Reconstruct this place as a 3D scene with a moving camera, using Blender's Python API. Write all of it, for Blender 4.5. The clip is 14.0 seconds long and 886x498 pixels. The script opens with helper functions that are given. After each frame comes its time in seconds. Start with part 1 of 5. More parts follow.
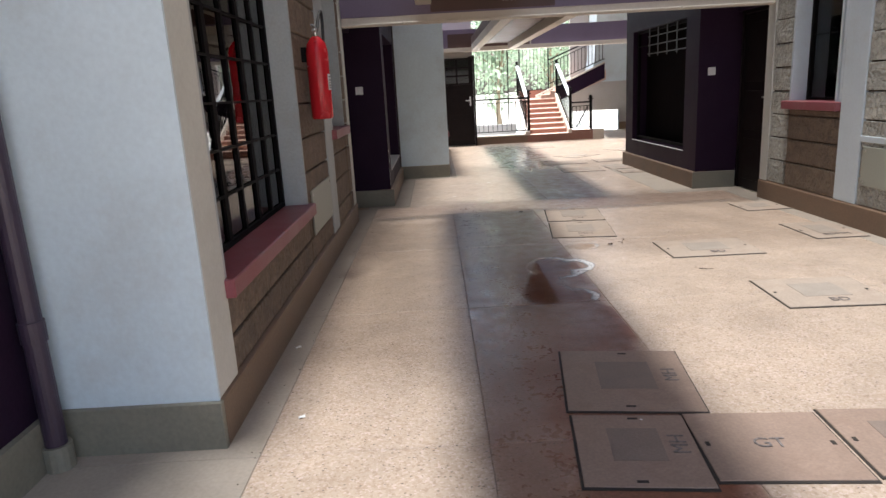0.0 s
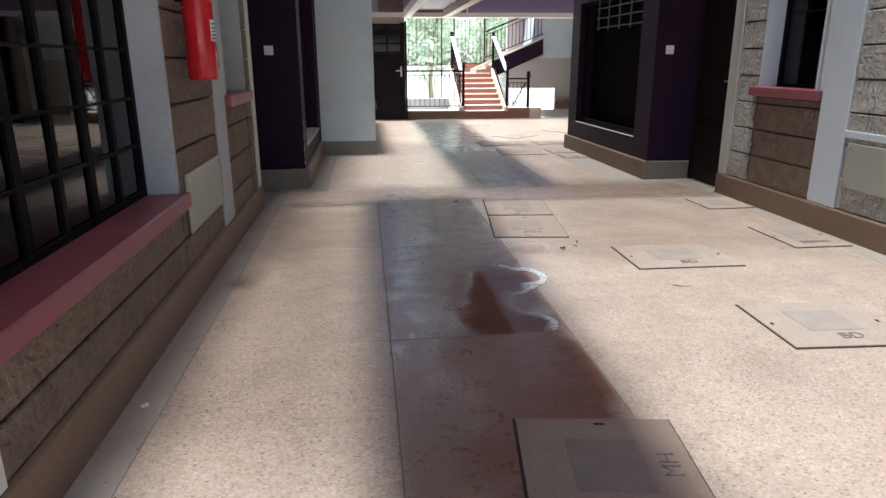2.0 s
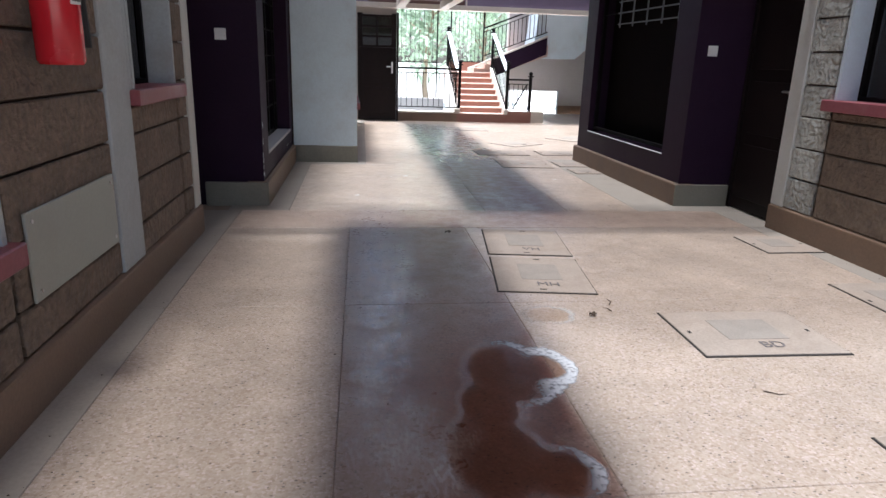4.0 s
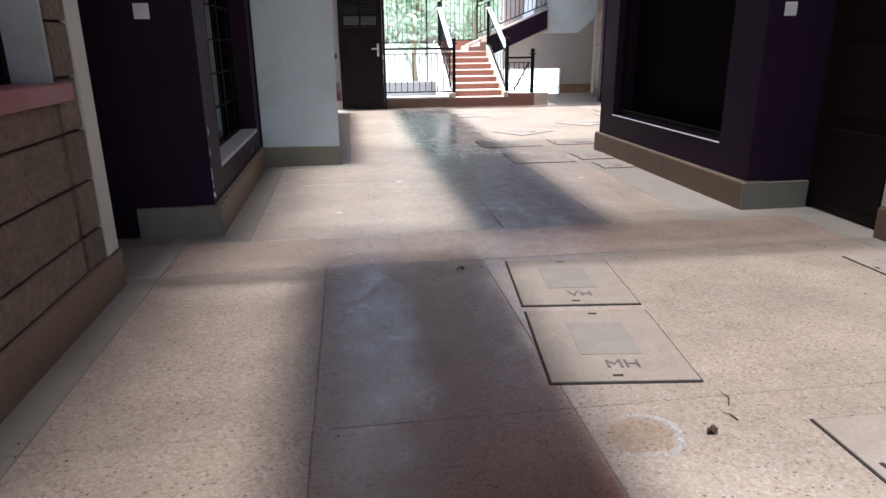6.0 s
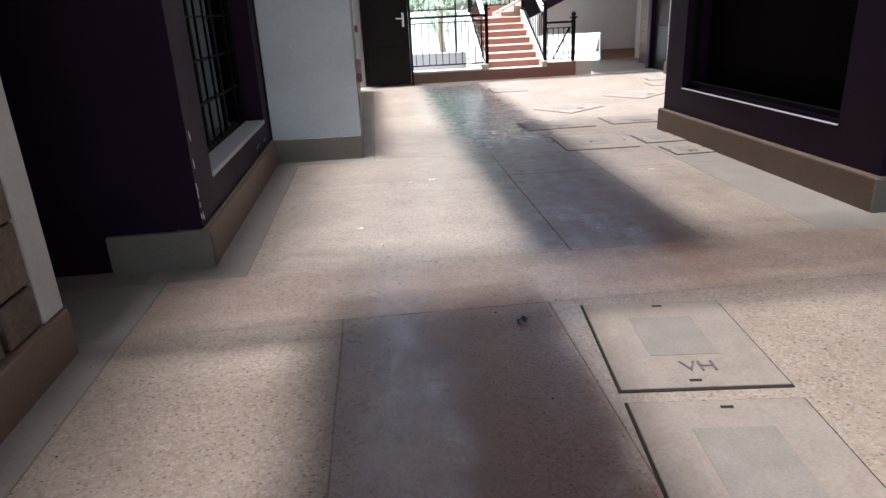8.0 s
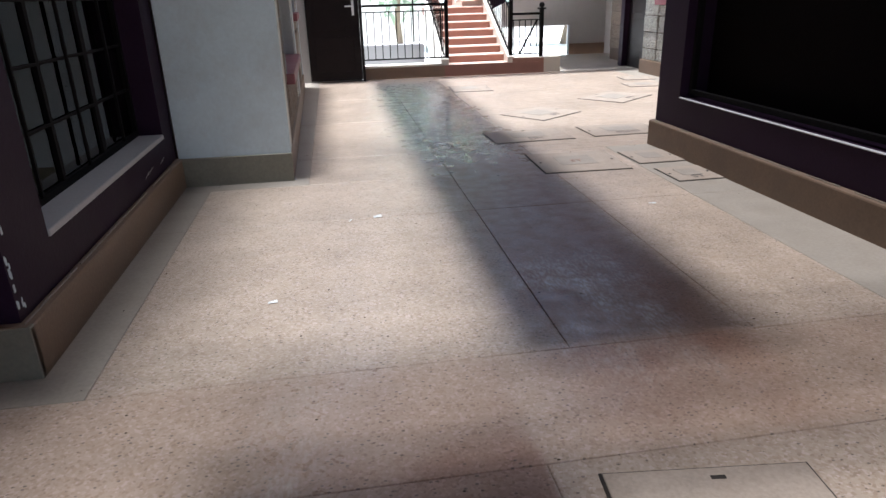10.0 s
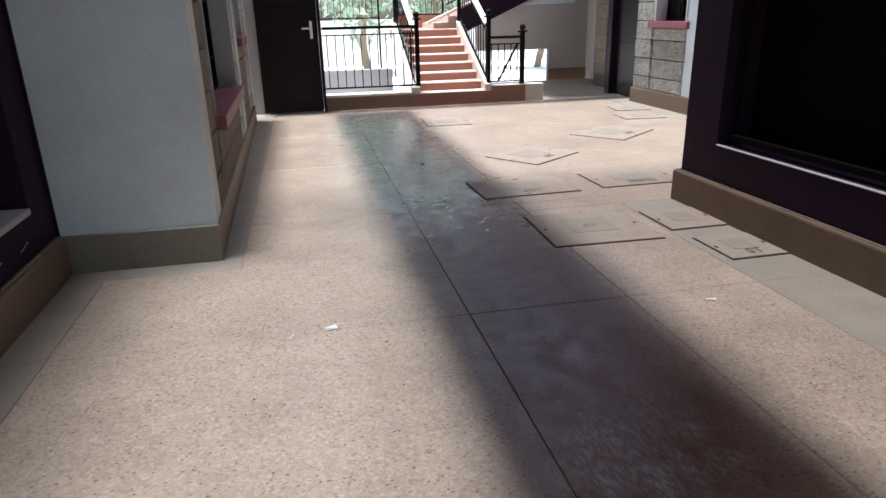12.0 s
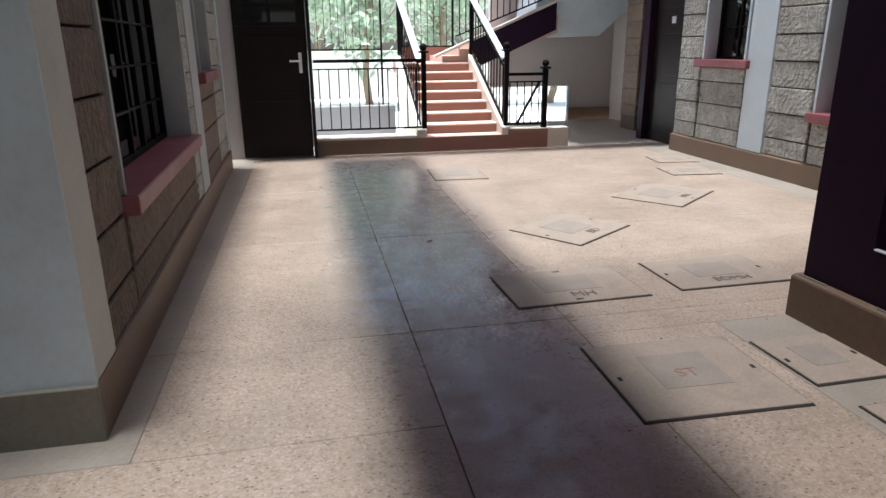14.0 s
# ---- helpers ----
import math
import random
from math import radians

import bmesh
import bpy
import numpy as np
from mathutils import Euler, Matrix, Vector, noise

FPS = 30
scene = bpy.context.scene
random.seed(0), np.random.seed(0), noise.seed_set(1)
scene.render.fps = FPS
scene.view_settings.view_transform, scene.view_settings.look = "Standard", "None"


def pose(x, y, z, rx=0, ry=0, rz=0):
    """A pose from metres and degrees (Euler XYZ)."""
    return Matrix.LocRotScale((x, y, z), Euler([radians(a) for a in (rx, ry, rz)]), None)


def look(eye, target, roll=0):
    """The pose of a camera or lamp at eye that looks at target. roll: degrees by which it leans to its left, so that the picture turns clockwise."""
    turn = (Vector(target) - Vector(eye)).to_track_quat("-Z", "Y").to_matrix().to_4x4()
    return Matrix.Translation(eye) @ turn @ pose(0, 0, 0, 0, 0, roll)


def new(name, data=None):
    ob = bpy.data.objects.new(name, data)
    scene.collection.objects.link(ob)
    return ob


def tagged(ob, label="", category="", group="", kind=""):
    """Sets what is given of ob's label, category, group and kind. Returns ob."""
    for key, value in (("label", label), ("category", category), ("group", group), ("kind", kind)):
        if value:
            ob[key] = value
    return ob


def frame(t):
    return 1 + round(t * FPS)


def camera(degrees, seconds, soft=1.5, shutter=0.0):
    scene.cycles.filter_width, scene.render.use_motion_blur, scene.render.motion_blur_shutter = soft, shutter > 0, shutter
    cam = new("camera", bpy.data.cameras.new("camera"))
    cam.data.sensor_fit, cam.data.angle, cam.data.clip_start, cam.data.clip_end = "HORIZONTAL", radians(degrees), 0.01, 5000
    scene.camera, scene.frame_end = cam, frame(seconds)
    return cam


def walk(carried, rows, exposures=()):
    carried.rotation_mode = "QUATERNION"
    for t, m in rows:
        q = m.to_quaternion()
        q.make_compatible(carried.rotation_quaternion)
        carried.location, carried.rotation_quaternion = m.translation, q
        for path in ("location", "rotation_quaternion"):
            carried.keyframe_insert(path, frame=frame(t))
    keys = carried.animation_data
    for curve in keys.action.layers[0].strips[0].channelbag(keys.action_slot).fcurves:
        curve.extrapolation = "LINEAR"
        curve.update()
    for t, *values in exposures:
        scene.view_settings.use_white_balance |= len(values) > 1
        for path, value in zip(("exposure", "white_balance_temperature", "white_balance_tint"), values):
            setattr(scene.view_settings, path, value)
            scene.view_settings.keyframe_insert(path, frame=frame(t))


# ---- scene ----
cam = camera(68.3, 14.0)
PATH = [
    (0, (0.668, 1.518, 1.339), (0.669, 3.462, 0.869), -3.2),
    (0.5, (0.658, 1.732, 1.329), (0.719, 3.668, 0.833), -2.1),
    (1, (0.64, 1.986, 1.328), (0.83, 3.915, 0.838), -3.0),
    (1.5, (0.676, 2.258, 1.314), (1.013, 4.172, 0.843), -1.4),
    (2, (0.733, 2.537, 1.283), (0.951, 4.447, 0.73), -0.2),
    (2.5, (0.762, 2.847, 1.266), (0.98, 4.765, 0.742), 0.7),
    (3, (0.785, 3.153, 1.262), (1.103, 5.042, 0.687), 0.7),
    (3.5, (0.859, 3.5, 1.219), (1.187, 5.392, 0.66), -0.2),
    (4, (0.896, 3.827, 1.246), (1.144, 5.732, 0.69), 1.8),
    (4.2, (0.897, 3.986, 1.227), (1.142, 5.896, 0.687), 2.2),
    (6.3, (0.988, 5.351, 1.205), (1.247, 7.227, 0.561), -0.7),
    (6.5, (0.979, 5.471, 1.203), (1.264, 7.315, 0.482), 0.3),
    (7, (0.967, 5.665, 1.206), (1.309, 7.486, 0.455), -0.5),
    (7.5, (0.983, 5.904, 1.202), (1.308, 7.733, 0.46), -0.1),
    (8, (1.027, 6.167, 1.217), (1.188, 8.037, 0.524), -2.8),
    (8.5, (1.067, 6.413, 1.199), (1.253, 8.268, 0.474), -0.6),
    (9, (1.103, 6.716, 1.217), (1.363, 8.57, 0.513), -1.6),
    (9.2, (1.116, 6.814, 1.22), (1.414, 8.661, 0.513), -1.1),
    (11.3, (1.32, 8.067, 1.203), (1.564, 9.907, 0.458), -2.7),
    (11.5, (1.32, 8.155, 1.213), (1.659, 9.987, 0.485), -2.2),
    (12, (1.353, 8.483, 1.212), (1.729, 10.327, 0.536), -1.4),
    (12.5, (1.417, 8.82, 1.23), (1.635, 10.697, 0.577), -1.2),
    (13, (1.472, 9.188, 1.207), (1.754, 11.035, 0.493), -0.3),
    (13.5, (1.51, 9.521, 1.25), (1.823, 11.374, 0.565), -2.2),
    (14, (1.574, 9.88, 1.231), (1.952, 11.752, 0.636), -0.5),
]
walk(cam, [(t, look(eye, target, roll)) for t, eye, target, roll in PATH],
     exposures=[(0.0, 1.92, 6450, 10), (2.0, 1.95, 6100, 10), (3.5, 1.97, 5800, 10), (9.0, 1.89, 5850, 10), (11.5, 1.55, 5950, 10), (12.5, 1.5, 6000, 10), (14.0, 1.32, 6050, 10)])

# ---- world and sun ----
world = bpy.data.worlds.new("world")
scene.world = world
world.use_nodes = True
wn = world.node_tree.nodes
sky = wn.new("ShaderNodeTexSky")
sky.sky_type = 'NISHITA'
sky.sun_disc = False
sky.sun_elevation = radians(84)
sky.sun_rotation = radians(0)
sky.dust_density = 3.0
wn["Background"].inputs[1].default_value = 0.1
pale = wn.new("ShaderNodeHueSaturation")
pale.inputs["Saturation"].default_value = 0.85
world.node_tree.links.new(sky.outputs[0], pale.inputs["Color"])
world.node_tree.links.new(pale.outputs[0], wn["Background"].inputs[0])
sun = new("sun", bpy.data.lights.new("sun", 'SUN'))
sun.data.energy = 5.0
sun.data.angle = radians(7)
sun.data.color = (1.0, 0.98, 0.955)
sun.matrix_world = look((-0.1, 8, 30), (2.0, 8.1, 0))


# ---- materials ----
def mat(name, color, rough=0.7, metal=0.0, var=0.15, scale=6.0, fine=60.0, bump=0.15, dist=0.01, dirt=None, dirt_amount=0.3,
        dirt_scale=2.0, rand=0.0, island=False, spec=0.5):
    """A painted or mineral surface: base colour broken up at two scales, dirt patches, and fine relief."""
    m = bpy.data.materials.new(name)
    m.use_nodes = True
    nt = m.node_tree
    n, l = nt.nodes, nt.links
    b = n["Principled BSDF"]
    b.inputs["Metallic"].default_value = metal
    b.inputs["Specular IOR Level"].default_value = spec
    co = n.new("ShaderNodeTexCoord")
    src = co.outputs["Object"]
    n1 = n.new("ShaderNodeTexNoise"); n1.inputs["Scale"].default_value = scale; n1.inputs["Detail"].default_value = 5
    n2 = n.new("ShaderNodeTexNoise"); n2.inputs["Scale"].default_value = fine; n2.inputs["Detail"].default_value = 3
    l.new(src, n1.inputs["Vector"]); l.new(src, n2.inputs["Vector"])
    add = n.new("ShaderNodeMath"); add.operation = 'ADD'
    l.new(n1.outputs["Fac"], add.inputs[0]); l.new(n2.outputs["Fac"], add.inputs[1])
    mr = n.new("ShaderNodeMapRange")
    mr.inputs["From Min"].default_value = 0.6; mr.inputs["From Max"].default_value = 1.4
    mr.inputs["To Min"].default_value = 1 - var; mr.inputs["To Max"].default_value = 1 + var
    l.new(add.outputs[0], mr.inputs["Value"])
    val = mr.outputs[0]
    if rand:
        oi = n.new("ShaderNodeObjectInfo") if not island else n.new("ShaderNodeNewGeometry")
        rr = n.new("ShaderNodeMapRange")
        rr.inputs["To Min"].default_value = 1 - rand; rr.inputs["To Max"].default_value = 1 + rand
        l.new(oi.outputs["Random Per Island" if island else "Random"], rr.inputs["Value"])
        mu = n.new("ShaderNodeMath"); mu.operation = 'MULTIPLY'
        l.new(val, mu.inputs[0]); l.new(rr.outputs[0], mu.inputs[1])
        val = mu.outputs[0]
    hsv = n.new("ShaderNodeHueSaturation")
    hsv.inputs["Color"].default_value = (*color, 1)
    l.new(val, hsv.inputs["Value"])
    out = hsv.outputs[0]
    if dirt:
        n3 = n.new("ShaderNodeTexNoise"); n3.inputs["Scale"].default_value = dirt_scale; n3.inputs["Detail"].default_value = 8
        n3.inputs["Roughness"].default_value = 0.7
        l.new(src, n3.inputs["Vector"])
        r3 = n.new("ShaderNodeMapRange"); r3.inputs["From Min"].default_value = 0.5; r3.inputs["From Max"].default_value = 0.75
        r3.inputs["To Max"].default_value = dirt_amount
        l.new(n3.outputs["Fac"], r3.inputs["Value"])
        mx = n.new("ShaderNodeMix"); mx.data_type = 'RGBA'
        l.new(r3.outputs[0], mx.inputs["Factor"]); l.new(out, mx.inputs["A"])
        mx.inputs["B"].default_value = (*dirt, 1)
        out = mx.outputs["Result"]
    l.new(out, b.inputs["Base Color"])
    ro = n.new("ShaderNodeMapRange"); ro.inputs["To Min"].default_value = max(0.02, rough - 0.12); ro.inputs["To Max"].default_value = min(1, rough + 0.12)
    l.new(n1.outputs["Fac"], ro.inputs["Value"]); l.new(ro.outputs[0], b.inputs["Roughness"])
    if bump:
        bp = n.new("ShaderNodeBump"); bp.inputs["Strength"].default_value = bump; bp.inputs["Distance"].default_value = dist
        l.new(add.outputs[0], bp.inputs["Height"]); l.new(bp.outputs[0], b.inputs["Normal"])
    return m


def floor_mat(name, base, damp_shade):
    """Pebble-dashed terrazzo: pale sandy cement with small chips. Damp red-brown patches lie along the middle strip,
    and walkway shade is put into its colour.
    """
    m = bpy.data.materials.new(name)
    m.use_nodes = True
    nt = m.node_tree
    n, l = nt.nodes, nt.links
    b = n["Principled BSDF"]
    geo = n.new("ShaderNodeNewGeometry")
    P = geo.outputs["Position"]
    vor = n.new("ShaderNodeTexVoronoi"); vor.inputs["Scale"].default_value = 110
    wob = n.new("ShaderNodeTexNoise"); wob.inputs["Scale"].default_value = 22
    l.new(P, wob.inputs["Vector"])
    l.new(P, vor.inputs["Vector"])
    chip = n.new("ShaderNodeSeparateColor"); l.new(vor.outputs["Color"], chip.inputs[0])
    ramp = n.new("ShaderNodeValToRGB")
    e = ramp.color_ramp.elements
    e[0].position = 0.0; e[0].color = (base[0] * 0.74, base[1] * 0.69, base[2] * 0.65, 1)
    e[1].position = 0.12; e[1].color = (base[0] * 0.9, base[1] * 0.85, base[2] * 0.8, 1)
    for p, k in ((0.5, 1.0), (0.8, 1.06), (0.95, 1.2)):
        x = e.new(p); x.color = (base[0] * k, base[1] * k, base[2] * k * (1.1 if k > 1.1 else 1), 1)
    l.new(chip.outputs[0], ramp.inputs[0])
    big = n.new("ShaderNodeTexNoise"); big.inputs["Scale"].default_value = 1.7; big.inputs["Detail"].default_value = 7; big.inputs["Roughness"].default_value = 0.65
    l.new(P, big.inputs["Vector"])
    mr = n.new("ShaderNodeMapRange"); mr.inputs["From Min"].default_value = 0.3; mr.inputs["From Max"].default_value = 0.7
    mr.inputs["To Min"].default_value = 0.8; mr.inputs["To Max"].default_value = 1.12
    l.new(big.outputs["Fac"], mr.inputs["Value"])
    v2 = n.new("ShaderNodeTexVoronoi"); v2.inputs["Scale"].default_value = 48
    mp2 = n.new("ShaderNodeMapping"); mp2.inputs["Scale"].default_value = (1.0, 1.5, 1.0)
    l.new(P, mp2.inputs["Vector"]); l.new(mp2.outputs[0], v2.inputs["Vector"])
    s2 = n.new("ShaderNodeSeparateColor"); l.new(v2.outputs["Color"], s2.inputs[0])
    few = n.new("ShaderNodeMath"); few.operation = 'GREATER_THAN'; few.inputs[1].default_value = 0.8; l.new(s2.outputs[1], few.inputs[0])
    dot = n.new("ShaderNodeMath"); dot.operation = 'LESS_THAN'; dot.inputs[1].default_value = 0.26; l.new(v2.outputs["Distance"], dot.inputs[0])
    spk = n.new("ShaderNodeMath"); spk.operation = 'MULTIPLY'; l.new(few.outputs[0], spk.inputs[0]); l.new(dot.outputs[0], spk.inputs[1])
    spd = n.new("ShaderNodeMath"); spd.operation = 'MULTIPLY_ADD'; spd.inputs[1].default_value = -0.58; spd.inputs[2].default_value = 1.0; l.new(spk.outputs[0], spd.inputs[0])
    vm = n.new("ShaderNodeMath"); vm.operation = 'MULTIPLY'; l.new(spd.outputs[0], vm.inputs[0]); l.new(mr.outputs[0], vm.inputs[1])
    hsv = n.new("ShaderNodeHueSaturation"); l.new(ramp.outputs[0], hsv.inputs["Color"]); l.new(vm.outputs[0], hsv.inputs["Value"])
    col = hsv.outputs[0]
    sep = n.new("ShaderNodeSeparateXYZ"); l.new(P, sep.inputs[0])

    def band(out, lo, hi, soft):
        a = n.new("ShaderNodeMapRange"); a.interpolation_type = 'SMOOTHSTEP'
        a.inputs["From Min"].default_value = lo - soft; a.inputs["From Max"].default_value = lo + soft
        l.new(out, a.inputs["Value"])
        c = n.new("ShaderNodeMapRange"); c.interpolation_type = 'SMOOTHSTEP'
        c.inputs["From Min"].default_value = hi - soft; c.inputs["From Max"].default_value = hi + soft
        c.inputs["To Min"].default_value = 1; c.inputs["To Max"].default_value = 0
        l.new(out, c.inputs["Value"])
        k = n.new("ShaderNodeMath"); k.operation = 'MULTIPLY'
        l.new(a.outputs[0], k.inputs[0]); l.new(c.outputs[0], k.inputs[1])
        return k.outputs[0]

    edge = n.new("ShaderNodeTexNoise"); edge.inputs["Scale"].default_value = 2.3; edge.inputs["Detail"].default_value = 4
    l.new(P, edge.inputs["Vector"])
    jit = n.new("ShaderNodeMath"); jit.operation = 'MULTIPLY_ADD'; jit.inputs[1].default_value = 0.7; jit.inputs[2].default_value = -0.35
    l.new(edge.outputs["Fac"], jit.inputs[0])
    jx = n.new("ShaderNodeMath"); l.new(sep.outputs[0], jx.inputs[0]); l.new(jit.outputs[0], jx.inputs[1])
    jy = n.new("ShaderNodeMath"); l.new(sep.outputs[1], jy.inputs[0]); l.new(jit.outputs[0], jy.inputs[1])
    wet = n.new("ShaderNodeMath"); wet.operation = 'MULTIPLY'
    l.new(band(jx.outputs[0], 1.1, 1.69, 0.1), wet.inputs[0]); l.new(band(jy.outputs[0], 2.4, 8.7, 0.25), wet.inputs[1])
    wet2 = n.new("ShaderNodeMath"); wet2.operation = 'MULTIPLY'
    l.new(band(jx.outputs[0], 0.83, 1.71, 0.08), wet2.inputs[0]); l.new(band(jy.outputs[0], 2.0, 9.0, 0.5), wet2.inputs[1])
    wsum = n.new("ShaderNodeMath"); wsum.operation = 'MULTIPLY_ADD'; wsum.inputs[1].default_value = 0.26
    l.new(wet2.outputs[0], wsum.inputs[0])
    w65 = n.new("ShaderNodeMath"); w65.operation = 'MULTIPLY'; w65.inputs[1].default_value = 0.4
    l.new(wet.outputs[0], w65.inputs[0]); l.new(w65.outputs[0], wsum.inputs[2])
    # wet strip below the near walkway, its shade deepened in the colour
    soak_shade = n.new("ShaderNodeMath"); soak_shade.operation = 'MULTIPLY'
    l.new(band(sep.outputs[0], 0.81, 1.76, 0.03), soak_shade.inputs[0]); l.new(band(jy.outputs[0], 2.0, 6.5, 0.7), soak_shade.inputs[1])
    soaked_shade = n.new("ShaderNodeMath"); soaked_shade.operation = 'MULTIPLY_ADD'; soaked_shade.inputs[1].default_value = 0.42
    l.new(soak_shade.outputs[0], soaked_shade.inputs[0]); l.new(wsum.outputs[0], soaked_shade.inputs[2])
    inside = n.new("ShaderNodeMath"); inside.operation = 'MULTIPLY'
    l.new(band(sep.outputs[0], 0.6, 1.69, 0.02), inside.inputs[0]); l.new(soaked_shade.outputs[0], inside.inputs[1])
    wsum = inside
    # shade below the far walkway, painted into the colour with ragged edges
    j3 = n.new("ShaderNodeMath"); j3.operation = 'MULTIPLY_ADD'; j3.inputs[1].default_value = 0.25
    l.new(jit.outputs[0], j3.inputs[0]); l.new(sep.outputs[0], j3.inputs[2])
    far_shade = n.new("ShaderNodeMath"); far_shade.operation = 'MULTIPLY'
    l.new(band(j3.outputs[0], 1.87, 2.63, 0.14), far_shade.inputs[0]); l.new(band(jy.outputs[0], 9.2, 13.4, 0.7), far_shade.inputs[1])
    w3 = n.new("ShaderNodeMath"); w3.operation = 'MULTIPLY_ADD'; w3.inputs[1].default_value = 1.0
    l.new(far_shade.outputs[0], w3.inputs[0]); l.new(wsum.outputs[0], w3.inputs[2])
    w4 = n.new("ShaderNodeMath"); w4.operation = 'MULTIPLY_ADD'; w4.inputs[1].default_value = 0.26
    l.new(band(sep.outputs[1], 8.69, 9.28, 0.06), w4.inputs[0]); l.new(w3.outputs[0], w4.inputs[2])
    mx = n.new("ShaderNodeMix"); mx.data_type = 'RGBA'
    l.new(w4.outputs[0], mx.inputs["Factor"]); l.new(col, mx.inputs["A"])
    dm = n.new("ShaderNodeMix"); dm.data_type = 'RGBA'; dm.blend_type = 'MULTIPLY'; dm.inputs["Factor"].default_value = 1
    l.new(col, dm.inputs["A"]); dm.inputs["B"].default_value = (*damp_shade, 1)
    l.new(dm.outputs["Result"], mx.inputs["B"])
    # pale sheen, painted into the colour in broken patches on the trodden strips
    mpm = n.new("ShaderNodeMapping"); mpm.inputs["Scale"].default_value = (1.5, 0.8, 1.0)
    l.new(P, mpm.inputs["Vector"])
    sheen = n.new("ShaderNodeTexNoise"); sheen.inputs["Scale"].default_value = 3.2; sheen.inputs["Detail"].default_value = 9; sheen.inputs["Roughness"].default_value = 0.72
    l.new(mpm.outputs[0], sheen.inputs["Vector"])
    wr = n.new("ShaderNodeMapRange"); wr.inputs["From Min"].default_value = 0.42; wr.inputs["From Max"].default_value = 0.66; wr.inputs["To Max"].default_value = 0.62
    l.new(sheen.outputs["Fac"], wr.inputs["Value"])
    za = n.new("ShaderNodeMath"); za.operation = 'MULTIPLY'
    l.new(band(jx.outputs[0], 0.85, 1.18, 0.1), za.inputs[0]); l.new(band(jy.outputs[0], 4.9, 9.0, 0.5), za.inputs[1])
    zb = n.new("ShaderNodeMath"); zb.operation = 'MULTIPLY'
    l.new(band(j3.outputs[0], 1.9, 2.5, 0.12), zb.inputs[0]); l.new(band(jy.outputs[0], 9.1, 10.1, 0.4), zb.inputs[1])
    zc = n.new("ShaderNodeMath"); zc.operation = 'MULTIPLY'
    l.new(band(j3.outputs[0], 1.85, 2.6, 0.12), zc.inputs[0]); l.new(band(jy.outputs[0], 12.6, 16.8, 0.7), zc.inputs[1])
    zz = n.new("ShaderNodeMath"); zz.operation = 'MAXIMUM'; l.new(za.outputs[0], zz.inputs[0]); l.new(zb.outputs[0], zz.inputs[1])
    zy = n.new("ShaderNodeMath"); zy.operation = 'MULTIPLY_ADD'; zy.inputs[1].default_value = 3.0; l.new(zz.outputs[0], zy.inputs[2]); l.new(zc.outputs[0], zy.inputs[0])
    z0 = n.new("ShaderNodeMath"); z0.operation = 'MULTIPLY'; l.new(zy.outputs[0], z0.inputs[0]); l.new(wr.outputs[0], z0.inputs[1])
    mps = n.new("ShaderNodeMapping"); mps.inputs["Scale"].default_value = (1.0, 0.35, 1.0); mps.inputs["Rotation"].default_value = (0, 0, 0.25)
    l.new(P, mps.inputs["Vector"])
    streak = n.new("ShaderNodeTexNoise"); streak.inputs["Scale"].default_value = 75; streak.inputs["Detail"].default_value = 3
    l.new(mps.outputs[0], streak.inputs["Vector"])
    sr = n.new("ShaderNodeMapRange"); sr.inputs["From Min"].default_value = 0.44; sr.inputs["From Max"].default_value = 0.6; sr.inputs["To Min"].default_value = 0.35; sr.inputs["To Max"].default_value = 1.25
    l.new(streak.outputs["Fac"], sr.inputs["Value"])
    zf = n.new("ShaderNodeMath"); zf.operation = 'MULTIPLY'; l.new(z0.outputs[0], zf.inputs[0]); l.new(sr.outputs[0], zf.inputs[1])
    ml = n.new("ShaderNodeMix"); ml.data_type = 'RGBA'
    l.new(zf.outputs[0], ml.inputs["Factor"]); l.new(mx.outputs["Result"], ml.inputs["A"]); ml.inputs["B"].default_value = (0.52, 0.475, 0.435, 1)
    l.new(ml.outputs["Result"], b.inputs["Base Color"])
    worn = n.new("ShaderNodeTexNoise"); worn.inputs["Scale"].default_value = 9; worn.inputs["Detail"].default_value = 6
    l.new(P, worn.inputs["Vector"])
    ro = n.new("ShaderNodeMapRange"); ro.inputs["From Min"].default_value = 0.35; ro.inputs["From Max"].default_value = 0.65
    ro.inputs["To Min"].default_value = 0.3; ro.inputs["To Max"].default_value = 0.47
    l.new(worn.outputs["Fac"], ro.inputs["Value"])
    pol = n.new("ShaderNodeMath"); pol.operation = 'MULTIPLY'
    l.new(band(jx.outputs[0], 0.84, 1.2, 0.1), pol.inputs[0]); l.new(band(jy.outputs[0], 3.0, 9.3, 0.4), pol.inputs[1])
    pol2 = n.new("ShaderNodeMath"); pol2.operation = 'MULTIPLY'
    l.new(band(jx.outputs[0], 1.75, 2.7, 0.15), pol2.inputs[0]); l.new(band(jy.outputs[0], 12.2, 17.0, 0.8), pol2.inputs[1])
    psum = n.new("ShaderNodeMath"); psum.operation = 'MAXIMUM'
    l.new(pol.outputs[0], psum.inputs[0]); l.new(pol2.outputs[0], psum.inputs[1])
    rm = n.new("ShaderNodeMath"); rm.operation = 'MULTIPLY_ADD'; rm.inputs[1].default_value = -0.12
    glint = n.new("ShaderNodeTexNoise"); glint.inputs["Scale"].default_value = 38; glint.inputs["Detail"].default_value = 3
    l.new(P, glint.inputs["Vector"])
    gr = n.new("ShaderNodeMapRange"); gr.inputs["From Min"].default_value = 0.45; gr.inputs["From Max"].default_value = 0.62
    l.new(glint.outputs["Fac"], gr.inputs["Value"])
